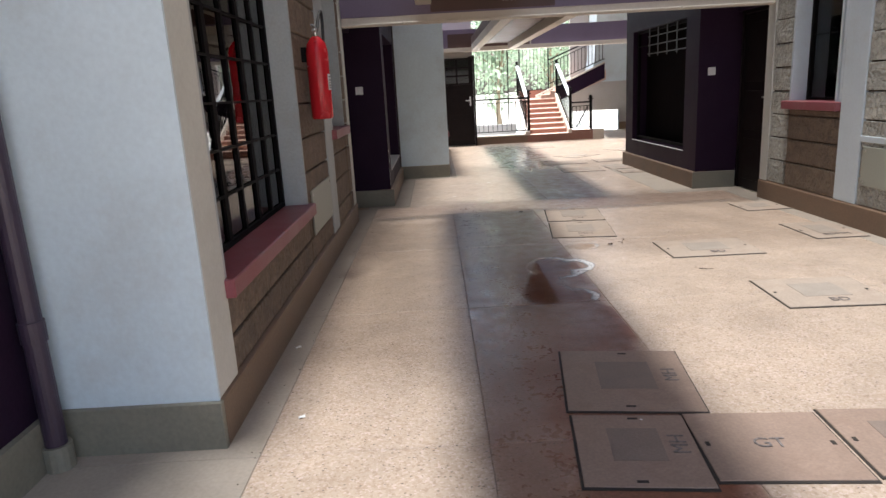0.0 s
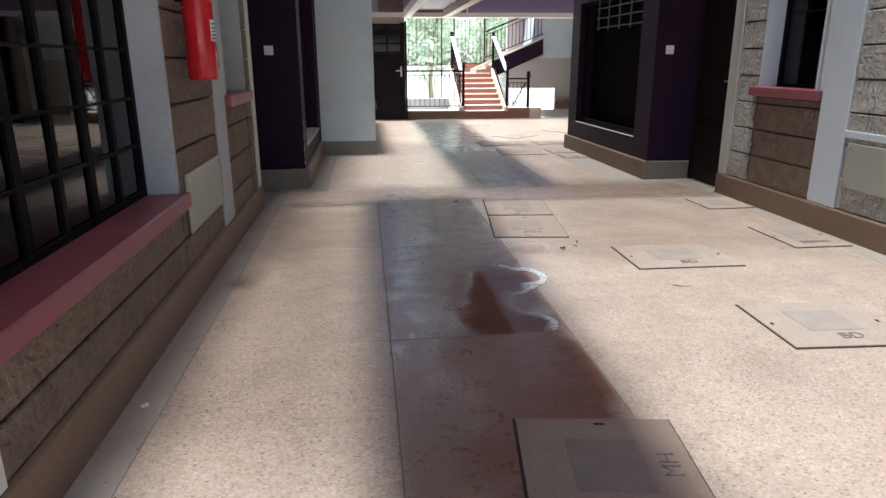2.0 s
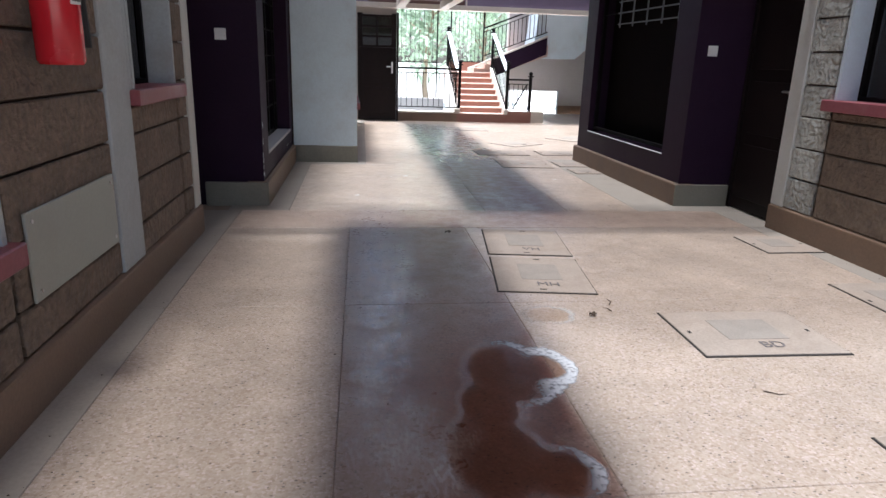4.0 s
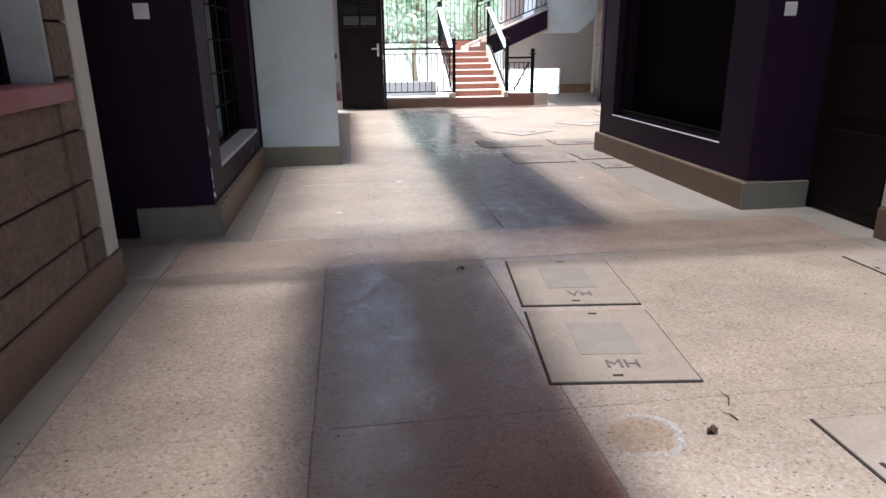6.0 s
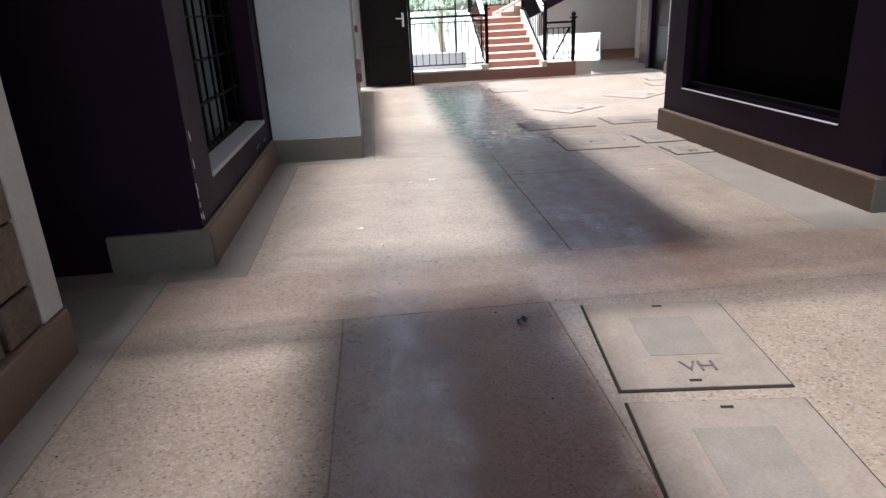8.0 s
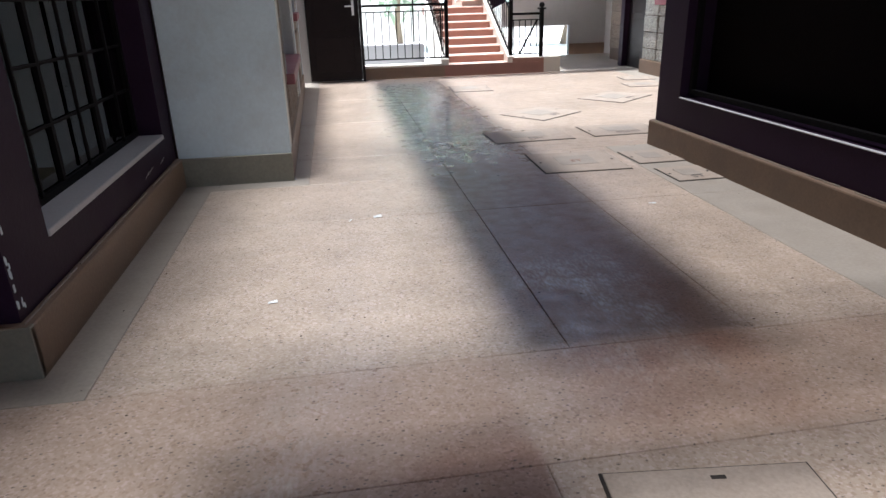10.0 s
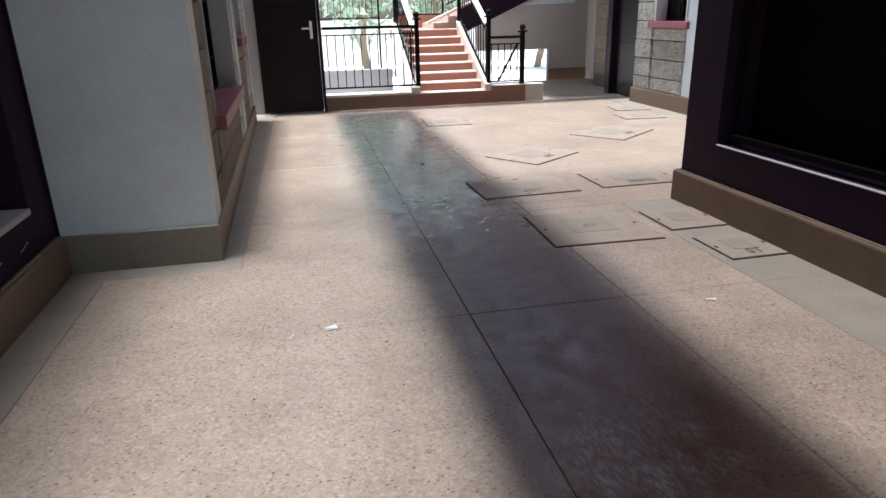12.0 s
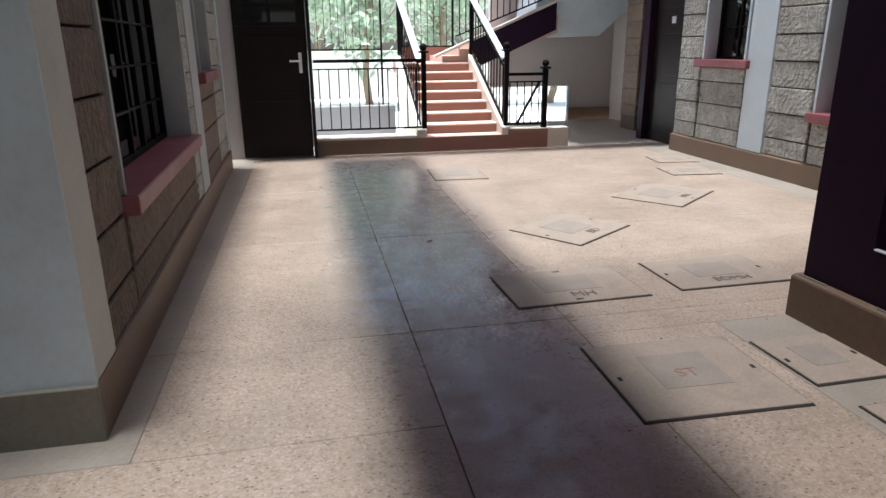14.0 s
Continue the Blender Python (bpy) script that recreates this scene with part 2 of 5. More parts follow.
    gm = n.new("ShaderNodeMath"); gm.operation = 'MULTIPLY'
    l.new(psum.outputs[0], gm.inputs[0]); l.new(gr.outputs[0], gm.inputs[1])
    far = n.new("ShaderNodeMath"); far.operation = 'MULTIPLY_ADD'; far.inputs[1].default_value = -0.11
    l.new(pol2.outputs[0], far.inputs[0]); l.new(ro.outputs[0], far.inputs[2])
    l.new(gm.outputs[0], rm.inputs[0]); l.new(far.outputs[0], rm.inputs[2])
    l.new(rm.outputs[0], b.inputs["Roughness"])
    sl = n.new("ShaderNodeMath"); sl.operation = 'MULTIPLY_ADD'; sl.inputs[1].default_value = 0.25; sl.inputs[2].default_value = 0.55
    l.new(psum.outputs[0], sl.inputs[0]); l.new(sl.outputs[0], b.inputs["Specular IOR Level"])
    bp = n.new("ShaderNodeBump"); bp.inputs["Strength"].default_value = 0.25; bp.inputs["Distance"].default_value = 0.002
    hs = n.new("ShaderNodeMath"); l.new(chip.outputs[0], hs.inputs[0]); l.new(wob.outputs["Fac"], hs.inputs[1])
    l.new(hs.outputs[0], bp.inputs["Height"]); l.new(bp.outputs[0], b.inputs["Normal"])
    return m


def glass_mat(name, tint=(0.75, 0.8, 0.78), rough=0.015, ior=1.6):
    m = bpy.data.materials.new(name)
    m.use_nodes = True
    n, l = m.node_tree.nodes, m.node_tree.links
    n.remove(n["Principled BSDF"])
    tr = n.new("ShaderNodeBsdfTransparent"); tr.inputs[0].default_value = (*tint, 1)
    gl = n.new("ShaderNodeBsdfGlossy"); gl.inputs["Roughness"].default_value = rough
    fr = n.new("ShaderNodeFresnel"); fr.inputs["IOR"].default_value = ior
    mx = n.new("ShaderNodeMixShader")
    l.new(fr.outputs[0], mx.inputs[0]); l.new(tr.outputs[0], mx.inputs[1]); l.new(gl.outputs[0], mx.inputs[2])
    l.new(mx.outputs[0], n["Material Output"].inputs[0])
    return m


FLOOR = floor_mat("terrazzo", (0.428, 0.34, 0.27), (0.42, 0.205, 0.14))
SCREED = mat("grey_screed", (0.32, 0.275, 0.23), 0.6, var=0.15, scale=5, dirt=(0.2, 0.16, 0.12), dirt_amount=0.4)
JOINT = mat("joint_grime", (0.3, 0.235, 0.185), 0.9)
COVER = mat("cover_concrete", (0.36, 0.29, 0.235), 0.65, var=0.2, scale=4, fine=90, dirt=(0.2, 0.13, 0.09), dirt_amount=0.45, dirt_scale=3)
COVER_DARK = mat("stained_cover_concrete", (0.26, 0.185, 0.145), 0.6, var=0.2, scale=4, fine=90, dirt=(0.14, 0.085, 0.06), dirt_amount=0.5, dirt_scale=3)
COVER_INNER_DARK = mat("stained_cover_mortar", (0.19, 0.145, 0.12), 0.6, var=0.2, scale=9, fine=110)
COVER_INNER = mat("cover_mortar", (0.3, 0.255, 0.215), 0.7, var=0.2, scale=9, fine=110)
GAP = mat("cover_gap_shade", (0.03, 0.024, 0.02), 0.95)
INK = mat("faded_black_ink", (0.15, 0.13, 0.125), 0.8, var=0.7, scale=40)
RUST = mat("red_marker", (0.33, 0.19, 0.15), 0.8)
WHITE = mat("white_wall_paint", (0.64, 0.74, 0.78), 0.5, var=0.07, scale=2.5, fine=45, bump=0.12, dist=0.006, dirt=(0.42, 0.4, 0.36), dirt_amount=0.35, dirt_scale=2.2)
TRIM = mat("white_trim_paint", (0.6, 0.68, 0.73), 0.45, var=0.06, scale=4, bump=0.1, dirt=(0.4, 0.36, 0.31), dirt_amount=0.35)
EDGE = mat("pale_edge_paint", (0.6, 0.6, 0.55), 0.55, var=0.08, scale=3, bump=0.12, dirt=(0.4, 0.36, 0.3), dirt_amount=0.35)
# dirtier copy of the white trim, with the west side's shade put in
TRIM_SHADED = mat("shaded_trim_paint", (0.42, 0.45, 0.45), 0.55, var=0.12, scale=4, bump=0.15, dirt=(0.3, 0.26, 0.21), dirt_amount=0.45, dirt_scale=3)
CREAM = mat("cream_paint", (0.6, 0.55, 0.48), 0.55, var=0.08, scale=3, bump=0.1, dirt=(0.35, 0.28, 0.2), dirt_amount=0.3)
PLINTH = mat("tan_plinth_paint", (0.2, 0.13, 0.085), 0.5, var=0.16, scale=4, bump=0.12, dirt=(0.16, 0.11, 0.07), dirt_amount=0.5, dirt_scale=3)
PLINTH_BROWN = mat("brown_plinth_paint", (0.155, 0.1, 0.066), 0.55, var=0.22, scale=4, bump=0.12, dirt=(0.1, 0.065, 0.045), dirt_amount=0.55, dirt_scale=3)
PLINTH_GREY = mat("grey_plinth_paint", (0.215, 0.2, 0.155), 0.55, var=0.16, scale=4, bump=0.12, dirt=(0.15, 0.13, 0.1), dirt_amount=0.5, dirt_scale=3)
PURPLE = mat("aubergine_paint", (0.024, 0.0115, 0.026), 0.5, var=0.15, scale=3, bump=0.08, dirt=(0.035, 0.022, 0.03), dirt_amount=0.15, spec=0.08)
MAUVE = mat("mauve_beam_paint", (0.155, 0.118, 0.18), 0.5, var=0.1, scale=3, bump=0.08)
BROWN = mat("brown_beam_paint", (0.075, 0.035, 0.03), 0.5, var=0.12, scale=3, bump=0.08)
# browner stone; the shade of sills and west walls is put into its colour
STONE_WARM = mat("shaded_brown_stone", (0.185, 0.138, 0.1), 0.8, var=0.36, scale=9, fine=38, bump=0.9, dist=0.02, dirt=(0.12, 0.08, 0.055), dirt_amount=0.5, dirt_scale=3, rand=0.14)
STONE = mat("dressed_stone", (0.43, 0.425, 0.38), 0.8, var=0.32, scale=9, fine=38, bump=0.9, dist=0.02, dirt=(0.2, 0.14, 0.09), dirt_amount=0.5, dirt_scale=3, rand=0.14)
MORTAR = mat("dark_mortar", (0.11, 0.08, 0.06), 0.9, var=0.2)
SILL = mat("red_sill_paint", (0.26, 0.072, 0.085), 0.4, var=0.12, scale=4, bump=0.08, dirt=(0.4, 0.26, 0.26), dirt_amount=0.3, dirt_scale=3)
PALE_SILL = mat("pale_sill_paint", (0.46, 0.45, 0.46), 0.5, var=0.1, scale=4)
PLATE = mat("cover_plate_paint", (0.36, 0.375, 0.32), 0.45, var=0.06, scale=3, dirt=(0.3, 0.24, 0.17), dirt_amount=0.3)
PALE_WORN = mat("bare_plaster", (0.3, 0.26, 0.22), 0.8, var=0.2, scale=20)
BLACK = mat("black_metal_paint", (0.008, 0.007, 0.007), 0.6, var=0.2, bump=0.04, spec=0.06)
DOOR = mat("dark_door_paint", (0.016, 0.011, 0.011), 0.4, var=0.2, bump=0.05, spec=0.12)
GLASS = glass_mat("window_glass", (0.5, 0.53, 0.52), ior=1.48)
CURTAIN = mat("dark_curtain", (0.006, 0.004, 0.0038), 0.9, var=0.3, spec=0.05)
NET = mat("grey_green_curtain", (0.085, 0.095, 0.085), 0.9, var=0.25, spec=0.1)
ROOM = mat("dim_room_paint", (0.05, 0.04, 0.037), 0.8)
TERRACOTTA = mat("terracotta_step_paint", (0.25, 0.115, 0.085), 0.5, var=0.12, scale=5, dirt=(0.25, 0.12, 0.09), dirt_amount=0.4)
NOSING = mat("worn_tread", (0.56, 0.4, 0.33), 0.5, var=0.15, scale=6, dirt=(0.4, 0.34, 0.3), dirt_amount=0.5)
RED = mat("extinguisher_red", (0.55, 0.015, 0.025), 0.25, var=0.04, bump=0.02)
PAPER = mat("white_sticker", (0.75, 0.75, 0.74), 0.5, var=0.03)
CHROME = mat("brushed_chrome", (0.62, 0.61, 0.6), 0.3, metal=1.0, var=0.05)
RUBBER = mat("black_rubber", (0.02, 0.02, 0.02), 0.55, var=0.1)
SWITCH = mat("white_switch_plastic", (0.72, 0.71, 0.69), 0.35, var=0.02)
PIPE = mat("purple_pipe", (0.045, 0.03, 0.05), 0.4, var=0.1)
DRY = mat("dry_leaf_brown", (0.07, 0.045, 0.03), 0.8, var=0.3)
YARD = mat("yard_concrete", (0.8, 0.79, 0.76), 0.8, var=0.1, scale=1.5)
YARD_WALL = mat("yard_wall_render", (0.2, 0.2, 0.2), 0.75, var=0.1, scale=2)
LEAF = mat("leaf_green", (0.24, 0.32, 0.23), 0.5, var=0.3, scale=1.0, fine=8, bump=0, rand=0.45, island=True)
BARK = mat("bark", (0.25, 0.19, 0.13), 0.9, var=0.3, scale=8)
GREYWALL = mat("grey_wall_paint", (0.46, 0.43, 0.41), 0.6, var=0.06, scale=2, dirt=(0.3, 0.26, 0.23), dirt_amount=0.3)

_n, _l = LEAF.node_tree.nodes, LEAF.node_tree.links
_t = _n.new("ShaderNodeBsdfTranslucent")
_t.inputs[0].default_value = (0.5, 0.6, 0.45, 1)
_m = _n.new("ShaderNodeMixShader")
_m.inputs[0].default_value = 0.45
_l.new(_n["Principled BSDF"].outputs[0], _m.inputs[1]); _l.new(_t.outputs[0], _m.inputs[2]); _l.new(_m.outputs[0], _n["Material Output"].inputs[0])

for _m in (STONE, STONE_WARM):
    _n, _l = _m.node_tree.nodes, _m.node_tree.links
    _co = _n.new("ShaderNodeTexCoord")
    _mp = _n.new("ShaderNodeMapping")
    _mp.inputs["Rotation"].default_value = (0.7, 0.0, 0.0)
    _mp.inputs["Scale"].default_value = (9, 7, 30)
    _nz = _n.new("ShaderNodeTexNoise")
    _nz.inputs["Scale"].default_value = 1.0
    _nz.inputs["Detail"].default_value = 4
    _l.new(_co.outputs["Object"], _mp.inputs["Vector"]); _l.new(_mp.outputs[0], _nz.inputs["Vector"])
    _b2 = _n.new("ShaderNodeBump")
    _b2.inputs["Strength"].default_value = 1.0 if _m is STONE else 0.5
    _b2.inputs["Distance"].default_value = 0.04 if _m is STONE else 0.022
    _old = _n["Principled BSDF"].inputs["Normal"].links[0].from_socket
    _l.new(_old, _b2.inputs["Normal"]); _l.new(_nz.outputs["Fac"], _b2.inputs["Height"])
    # chisel strokes, slanting differently from patch to patch
    _g = _n.new("ShaderNodeNewGeometry")
    _v = _n.new("ShaderNodeTexVoronoi"); _v.inputs["Scale"].default_value = 6.5
    _s = _n.new("ShaderNodeSeparateColor")
    _a = _n.new("ShaderNodeMapRange"); _a.inputs["To Min"].default_value = 0.5; _a.inputs["To Max"].default_value = 2.3
    _r = _n.new("ShaderNodeVectorRotate"); _r.rotation_type = 'X_AXIS'
    _w = _n.new("ShaderNodeTexWave"); _w.bands_direction = 'Z'
    _w.inputs["Scale"].default_value = 6.0; _w.inputs["Distortion"].default_value = 9.0; _w.inputs["Detail"].default_value = 4; _w.inputs["Detail Scale"].default_value = 1.6
    _l.new(_g.outputs["Position"], _v.inputs["Vector"]); _l.new(_v.outputs["Color"], _s.inputs[0])
    _l.new(_s.outputs[0], _a.inputs["Value"]); _l.new(_a.outputs[0], _r.inputs["Angle"])
    _l.new(_g.outputs["Position"], _r.inputs["Vector"]); _l.new(_r.outputs[0], _w.inputs["Vector"])
    _b3 = _n.new("ShaderNodeBump"); _b3.inputs["Strength"].default_value = 0.7 if _m is STONE else 0.3; _b3.inputs["Distance"].default_value = 0.016
    _l.new(_b2.outputs[0], _b3.inputs["Normal"]); _l.new(_w.outputs["Fac"], _b3.inputs["Height"])
    _l.new(_b3.outputs[0], _n["Principled BSDF"].inputs["Normal"])


def puddle_mat(name, lobes, tint, foam, most, wet_from=None):
    """Standing water that stains the floor, drying to a pale foamy rim; lobes are (x, y, rx, ry)."""
    m = bpy.data.materials.new(name)
    m.use_nodes = True
    n, l = m.node_tree.nodes, m.node_tree.links
    b = n["Principled BSDF"]
    b.inputs["Base Color"].default_value = (*foam, 1); b.inputs["Roughness"].default_value = 0.45
    g = n.new("ShaderNodeNewGeometry")
    nz = n.new("ShaderNodeTexNoise"); nz.inputs["Scale"].default_value = 9; nz.inputs["Detail"].default_value = 5
    l.new(g.outputs["Position"], nz.inputs["Vector"])
    field = None
    for x, y, rx, ry in lobes:
        a = n.new("ShaderNodeVectorMath"); a.operation = 'SUBTRACT'; a.inputs[1].default_value = (x, y, 0)
        c = n.new("ShaderNodeVectorMath"); c.operation = 'MULTIPLY'; c.inputs[1].default_value = (1 / rx, 1 / ry, 0)
        d = n.new("ShaderNodeVectorMath"); d.operation = 'LENGTH'
        l.new(g.outputs["Position"], a.inputs[0]); l.new(a.outputs[0], c.inputs[0]); l.new(c.outputs[0], d.inputs[0])
        if field is None:
            field = d.outputs["Value"]
        else:
            k = n.new("ShaderNodeMath"); k.operation = 'SMOOTH_MIN'; k.inputs[2].default_value = 0.5
            l.new(field, k.inputs[0]); l.new(d.outputs["Value"], k.inputs[1])
            field = k.outputs[0]
    wob = n.new("ShaderNodeMath"); wob.operation = 'MULTIPLY_ADD'; wob.inputs[1].default_value = 0.5
    off = n.new("ShaderNodeMath"); off.operation = 'SUBTRACT'; off.inputs[1].default_value = 0.25
    l.new(field, off.inputs[0]); l.new(nz.outputs["Fac"], wob.inputs[0]); l.new(off.outputs[0], wob.inputs[2])
    f = wob.outputs[0]

    def step(out, lo, hi, v0=0.0, v1=1.0):
        r = n.new("ShaderNodeMapRange"); r.interpolation_type = 'SMOOTHSTEP'
        r.inputs["From Min"].default_value = lo; r.inputs["From Max"].default_value = hi
        r.inputs["To Min"].default_value = v0; r.inputs["To Max"].default_value = v1
        l.new(out, r.inputs["Value"])
        return r.outputs[0]

    def times(p, q):
        k = n.new("ShaderNodeMath"); k.operation = 'MULTIPLY'
        l.new(p, k.inputs[0]); l.new(q, k.inputs[1])
        return k.outputs[0]
    inside = step(f, 0.62, 1.05, 1.0, 0.0)
    tc = n.new("ShaderNodeMix"); tc.data_type = 'RGBA'
    tc.inputs["A"].default_value = (1, 1, 1, 1); tc.inputs["B"].default_value = (*tint, 1)
    l.new(inside, tc.inputs["Factor"])
    tr = n.new("ShaderNodeBsdfTransparent"); l.new(tc.outputs["Result"], tr.inputs[0])
    sp = n.new("ShaderNodeSeparateXYZ"); l.new(g.outputs["Position"], sp.inputs[0])
    out = tr.outputs[0]
    cx = sum(p[0] for p in lobes) / len(lobes)
    rim = times(step(f, 0.86, 0.98), step(f, 1.03, 1.2, 1.0, 0.0))
    rim = times(rim, step(sp.outputs[0], cx - 0.06, cx + 0.2, 0.2 * most, most))
    # white right tips: foam, with the water's bright reflection put into the colour
    scum_glare = times(times(step(f, 0.5, 0.8), step(f, 1.0, 1.12, 1.0, 0.0)), step(sp.outputs[0], cx + 0.06, cx + 0.2))
    if wet_from:
        gl = n.new("ShaderNodeBsdfGlossy"); gl.inputs["Roughness"].default_value = 0.05
        fr = n.new("ShaderNodeFresnel"); fr.inputs["IOR"].default_value = 1.06
        wetf = times(times(fr.outputs[0], step(f, 0.8, 0.95, 1.0, 0.0)), step(sp.outputs[1], wet_from - 0.05, wet_from + 0.1))
        mw = n.new("ShaderNodeMixShader"); l.new(wetf, mw.inputs[0]); l.new(out, mw.inputs[1]); l.new(gl.outputs[0], mw.inputs[2])
        out = mw.outputs[0]
        rim = times(rim, step(sp.outputs[1], wet_from + 0.1, wet_from + 0.8, 0.3, 1.0))
    if wet_from:
        k = n.new("ShaderNodeMath"); k.operation = 'MAXIMUM'
        l.new(rim, k.inputs[0]); l.new(scum_glare, k.inputs[1])
        rim = k.outputs[0]
    fine = n.new("ShaderNodeTexNoise"); fine.inputs["Scale"].default_value = 45; fine.inputs["Detail"].default_value = 4
    l.new(g.outputs["Position"], fine.inputs["Vector"])
    rim = times(rim, step(fine.outputs["Fac"], 0.3, 0.55, 0.35, 1.0))
    ms = n.new("ShaderNodeMixShader")
    l.new(rim, ms.inputs[0]); l.new(out, ms.inputs[1]); l.new(b.outputs[0], ms.inputs[2])
    l.new(ms.outputs[0], n["Material Output"].inputs[0])
    return m


LOBES = ((1.33, 5.66, 0.17, 0.26), (1.53, 5.55, 0.13, 0.13), (1.37, 5.98, 0.11, 0.18), (1.5, 6.26, 0.18, 0.28), (1.67, 6.28, 0.12, 0.17))
WATER = puddle_mat("puddle_water", LOBES, (0.86, 0.76, 0.7), (0.68, 0.67, 0.67), 1.0, wet_from=5.3)
STAIN = puddle_mat("dried_stain", ((1.845, 6.87, 0.13, 0.11),), (0.9, 0.865, 0.83), (0.6, 0.58, 0.55), 0.7)


BAR_GREY = mat("dull_grey_bar_paint", (0.13, 0.135, 0.14), 0.5)
# unseen sheets over the court, added to thin the sun by their tint
SUN_FILTER = glass_mat("sun_filter_sheet", (0.535, 0.54, 0.54), 0.3, 1.3)
SUN_FILTER_DIM = glass_mat("dim_filter_sheet", (0.458, 0.453, 0.445), 0.3, 1.3)
SUN_FILTER_DIMMEST = glass_mat("dimmest_filter_sheet", (0.375, 0.37, 0.36), 0.3, 1.3)
SUN_FILTER_LIGHT = glass_mat("light_filter_sheet", (0.66, 0.665, 0.66), 0.3, 1.3)
HANDRAIL = mat("worn_grey_handrail", (0.5, 0.54, 0.57), 0.35, var=0.1)


# ---- builders ----
def mesh_ob(name, bm, material, parent=None, label=""):
    me = bpy.data.meshes.new(name)
    bm.to_mesh(me)
    bm.free()
    me.materials.append(material)
    ob = new(name, me)
    if parent is not None:
        ob.parent = parent
    if label:
        ob["label"] = label
    return ob


def part(name, bm, material, parent, label=""):
    return mesh_ob(name, bm, material, parent, label)


def box(bm, x0, y0, z0, x1, y1, z1, bevel=0.0):
    r = bmesh.ops.create_cube(bm, size=1)
    m = Matrix.Translation(((x0 + x1) / 2, (y0 + y1) / 2, (z0 + z1) / 2)) @ Matrix.Diagonal((abs(x1 - x0), abs(y1 - y0), abs(z1 - z0), 1))
    bmesh.ops.transform(bm, matrix=m, verts=r["verts"])
    if bevel:
        ed = list({e for v in r["verts"] for e in v.link_edges})
        bmesh.ops.bevel(bm, geom=ed, offset=bevel, segments=1, affect='EDGES')
    return bm


def B(*a, bevel=0.0):
    return box(bmesh.new(), *a, bevel=bevel)


def tube(bm, p, q, r, seg=10, r2=None):
    p, q = Vector(p), Vector(q)
    d = q - p
    res = bmesh.ops.create_cone(bm, cap_ends=True, segments=seg, radius1=r, radius2=r if r2 is None else r2, depth=d.length)
    m = Matrix.Translation((p + q) / 2) @ d.to_track_quat("Z", "Y").to_matrix().to_4x4()
    bmesh.ops.transform(bm, matrix=m, verts=res["verts"])
    return bm


def ball(bm, c, r):
    res = bmesh.ops.create_uvsphere(bm, u_segments=16, v_segments=10, radius=r)
    bmesh.ops.translate(bm, verts=res["verts"], vec=c)
    for v in res["verts"]:
        for f in v.link_faces:
            f.smooth = True
    return bm


def bar(bm, p, q, w, h):
    """A square bar from p to q, w wide and h deep."""
    p, q = Vector(p), Vector(q)
    d = q - p
    res = bmesh.ops.create_cube(bm, size=1)
    m = Matrix.Translation((p + q) / 2) @ d.to_track_quat("Z", "Y").to_matrix().to_4x4() @ Matrix.Diagonal((w, h, d.length, 1))
    bmesh.ops.transform(bm, matrix=m, verts=res["verts"])
    return bm


def prism(bm, pts, axis, a0, a1):
    """A polygon drawn in the two other axes, pushed out along axis from a0 to a1."""
    def at(u, v, a):
        return {"x": (a, u, v), "y": (u, a, v), "z": (u, v, a)}[axis]
    lo = [bm.verts.new(at(u, v, a0)) for u, v in pts]
    hi = [bm.verts.new(at(u, v, a1)) for u, v in pts]
    bm.faces.new(lo); bm.faces.new(hi[::-1])
    for i in range(len(pts)):
        j = (i + 1) % len(pts)
        bm.faces.new((lo[i], hi[i], hi[j], lo[j]))
    bmesh.ops.recalc_face_normals(bm, faces=bm.faces)
    return bm


def empty(name, x, y, z, label="", category="", group="", kind=""):
    ob = new(name)
    ob.empty_display_size = 0.1
    ob.location = (x, y, z)
    return tagged(ob, label, category, group, kind)


def structure(name, bm, material, label, category):
    return tagged(mesh_ob(name, bm, material), label, category, kind="structure")


class Side:
    """A wall along y: d is the distance out of the wall's face into the court, s the way that it faces."""
    def __init__(self, face, s, slope=0.0, start=0.0):
        self.face, self.s, self.slope, self.start = face, s, slope, start

    def shear(self, verts):
        """Turns the wall a little out of square about its start."""
        for v in verts:
            v.co.x += self.slope * (v.co.y - self.start)

    def box(self, bm, d0, y0, z0, d1, y1, z1, bevel=0.0):
        a, b = self.face + self.s * d0, self.face + self.s * d1
        old = set(bm.verts)
        box(bm, min(a, b), y0, z0, max(a, b), y1, z1, bevel)
        if self.slope:
            self.shear([v for v in bm.verts if v not in old])
        return bm

    def B(self, *a, bevel=0.0):
        return self.box(bmesh.new(), *a, bevel=bevel)

    def x(self, d, y=None):
        return self.face + self.s * d + (0.0 if y is None else self.slope * (y - self.start))


TOP = 2.62
PL = 0.2
COURSES = [PL] + [0.365 + 0.235 * k for k in range(0, 10)] + [TOP]


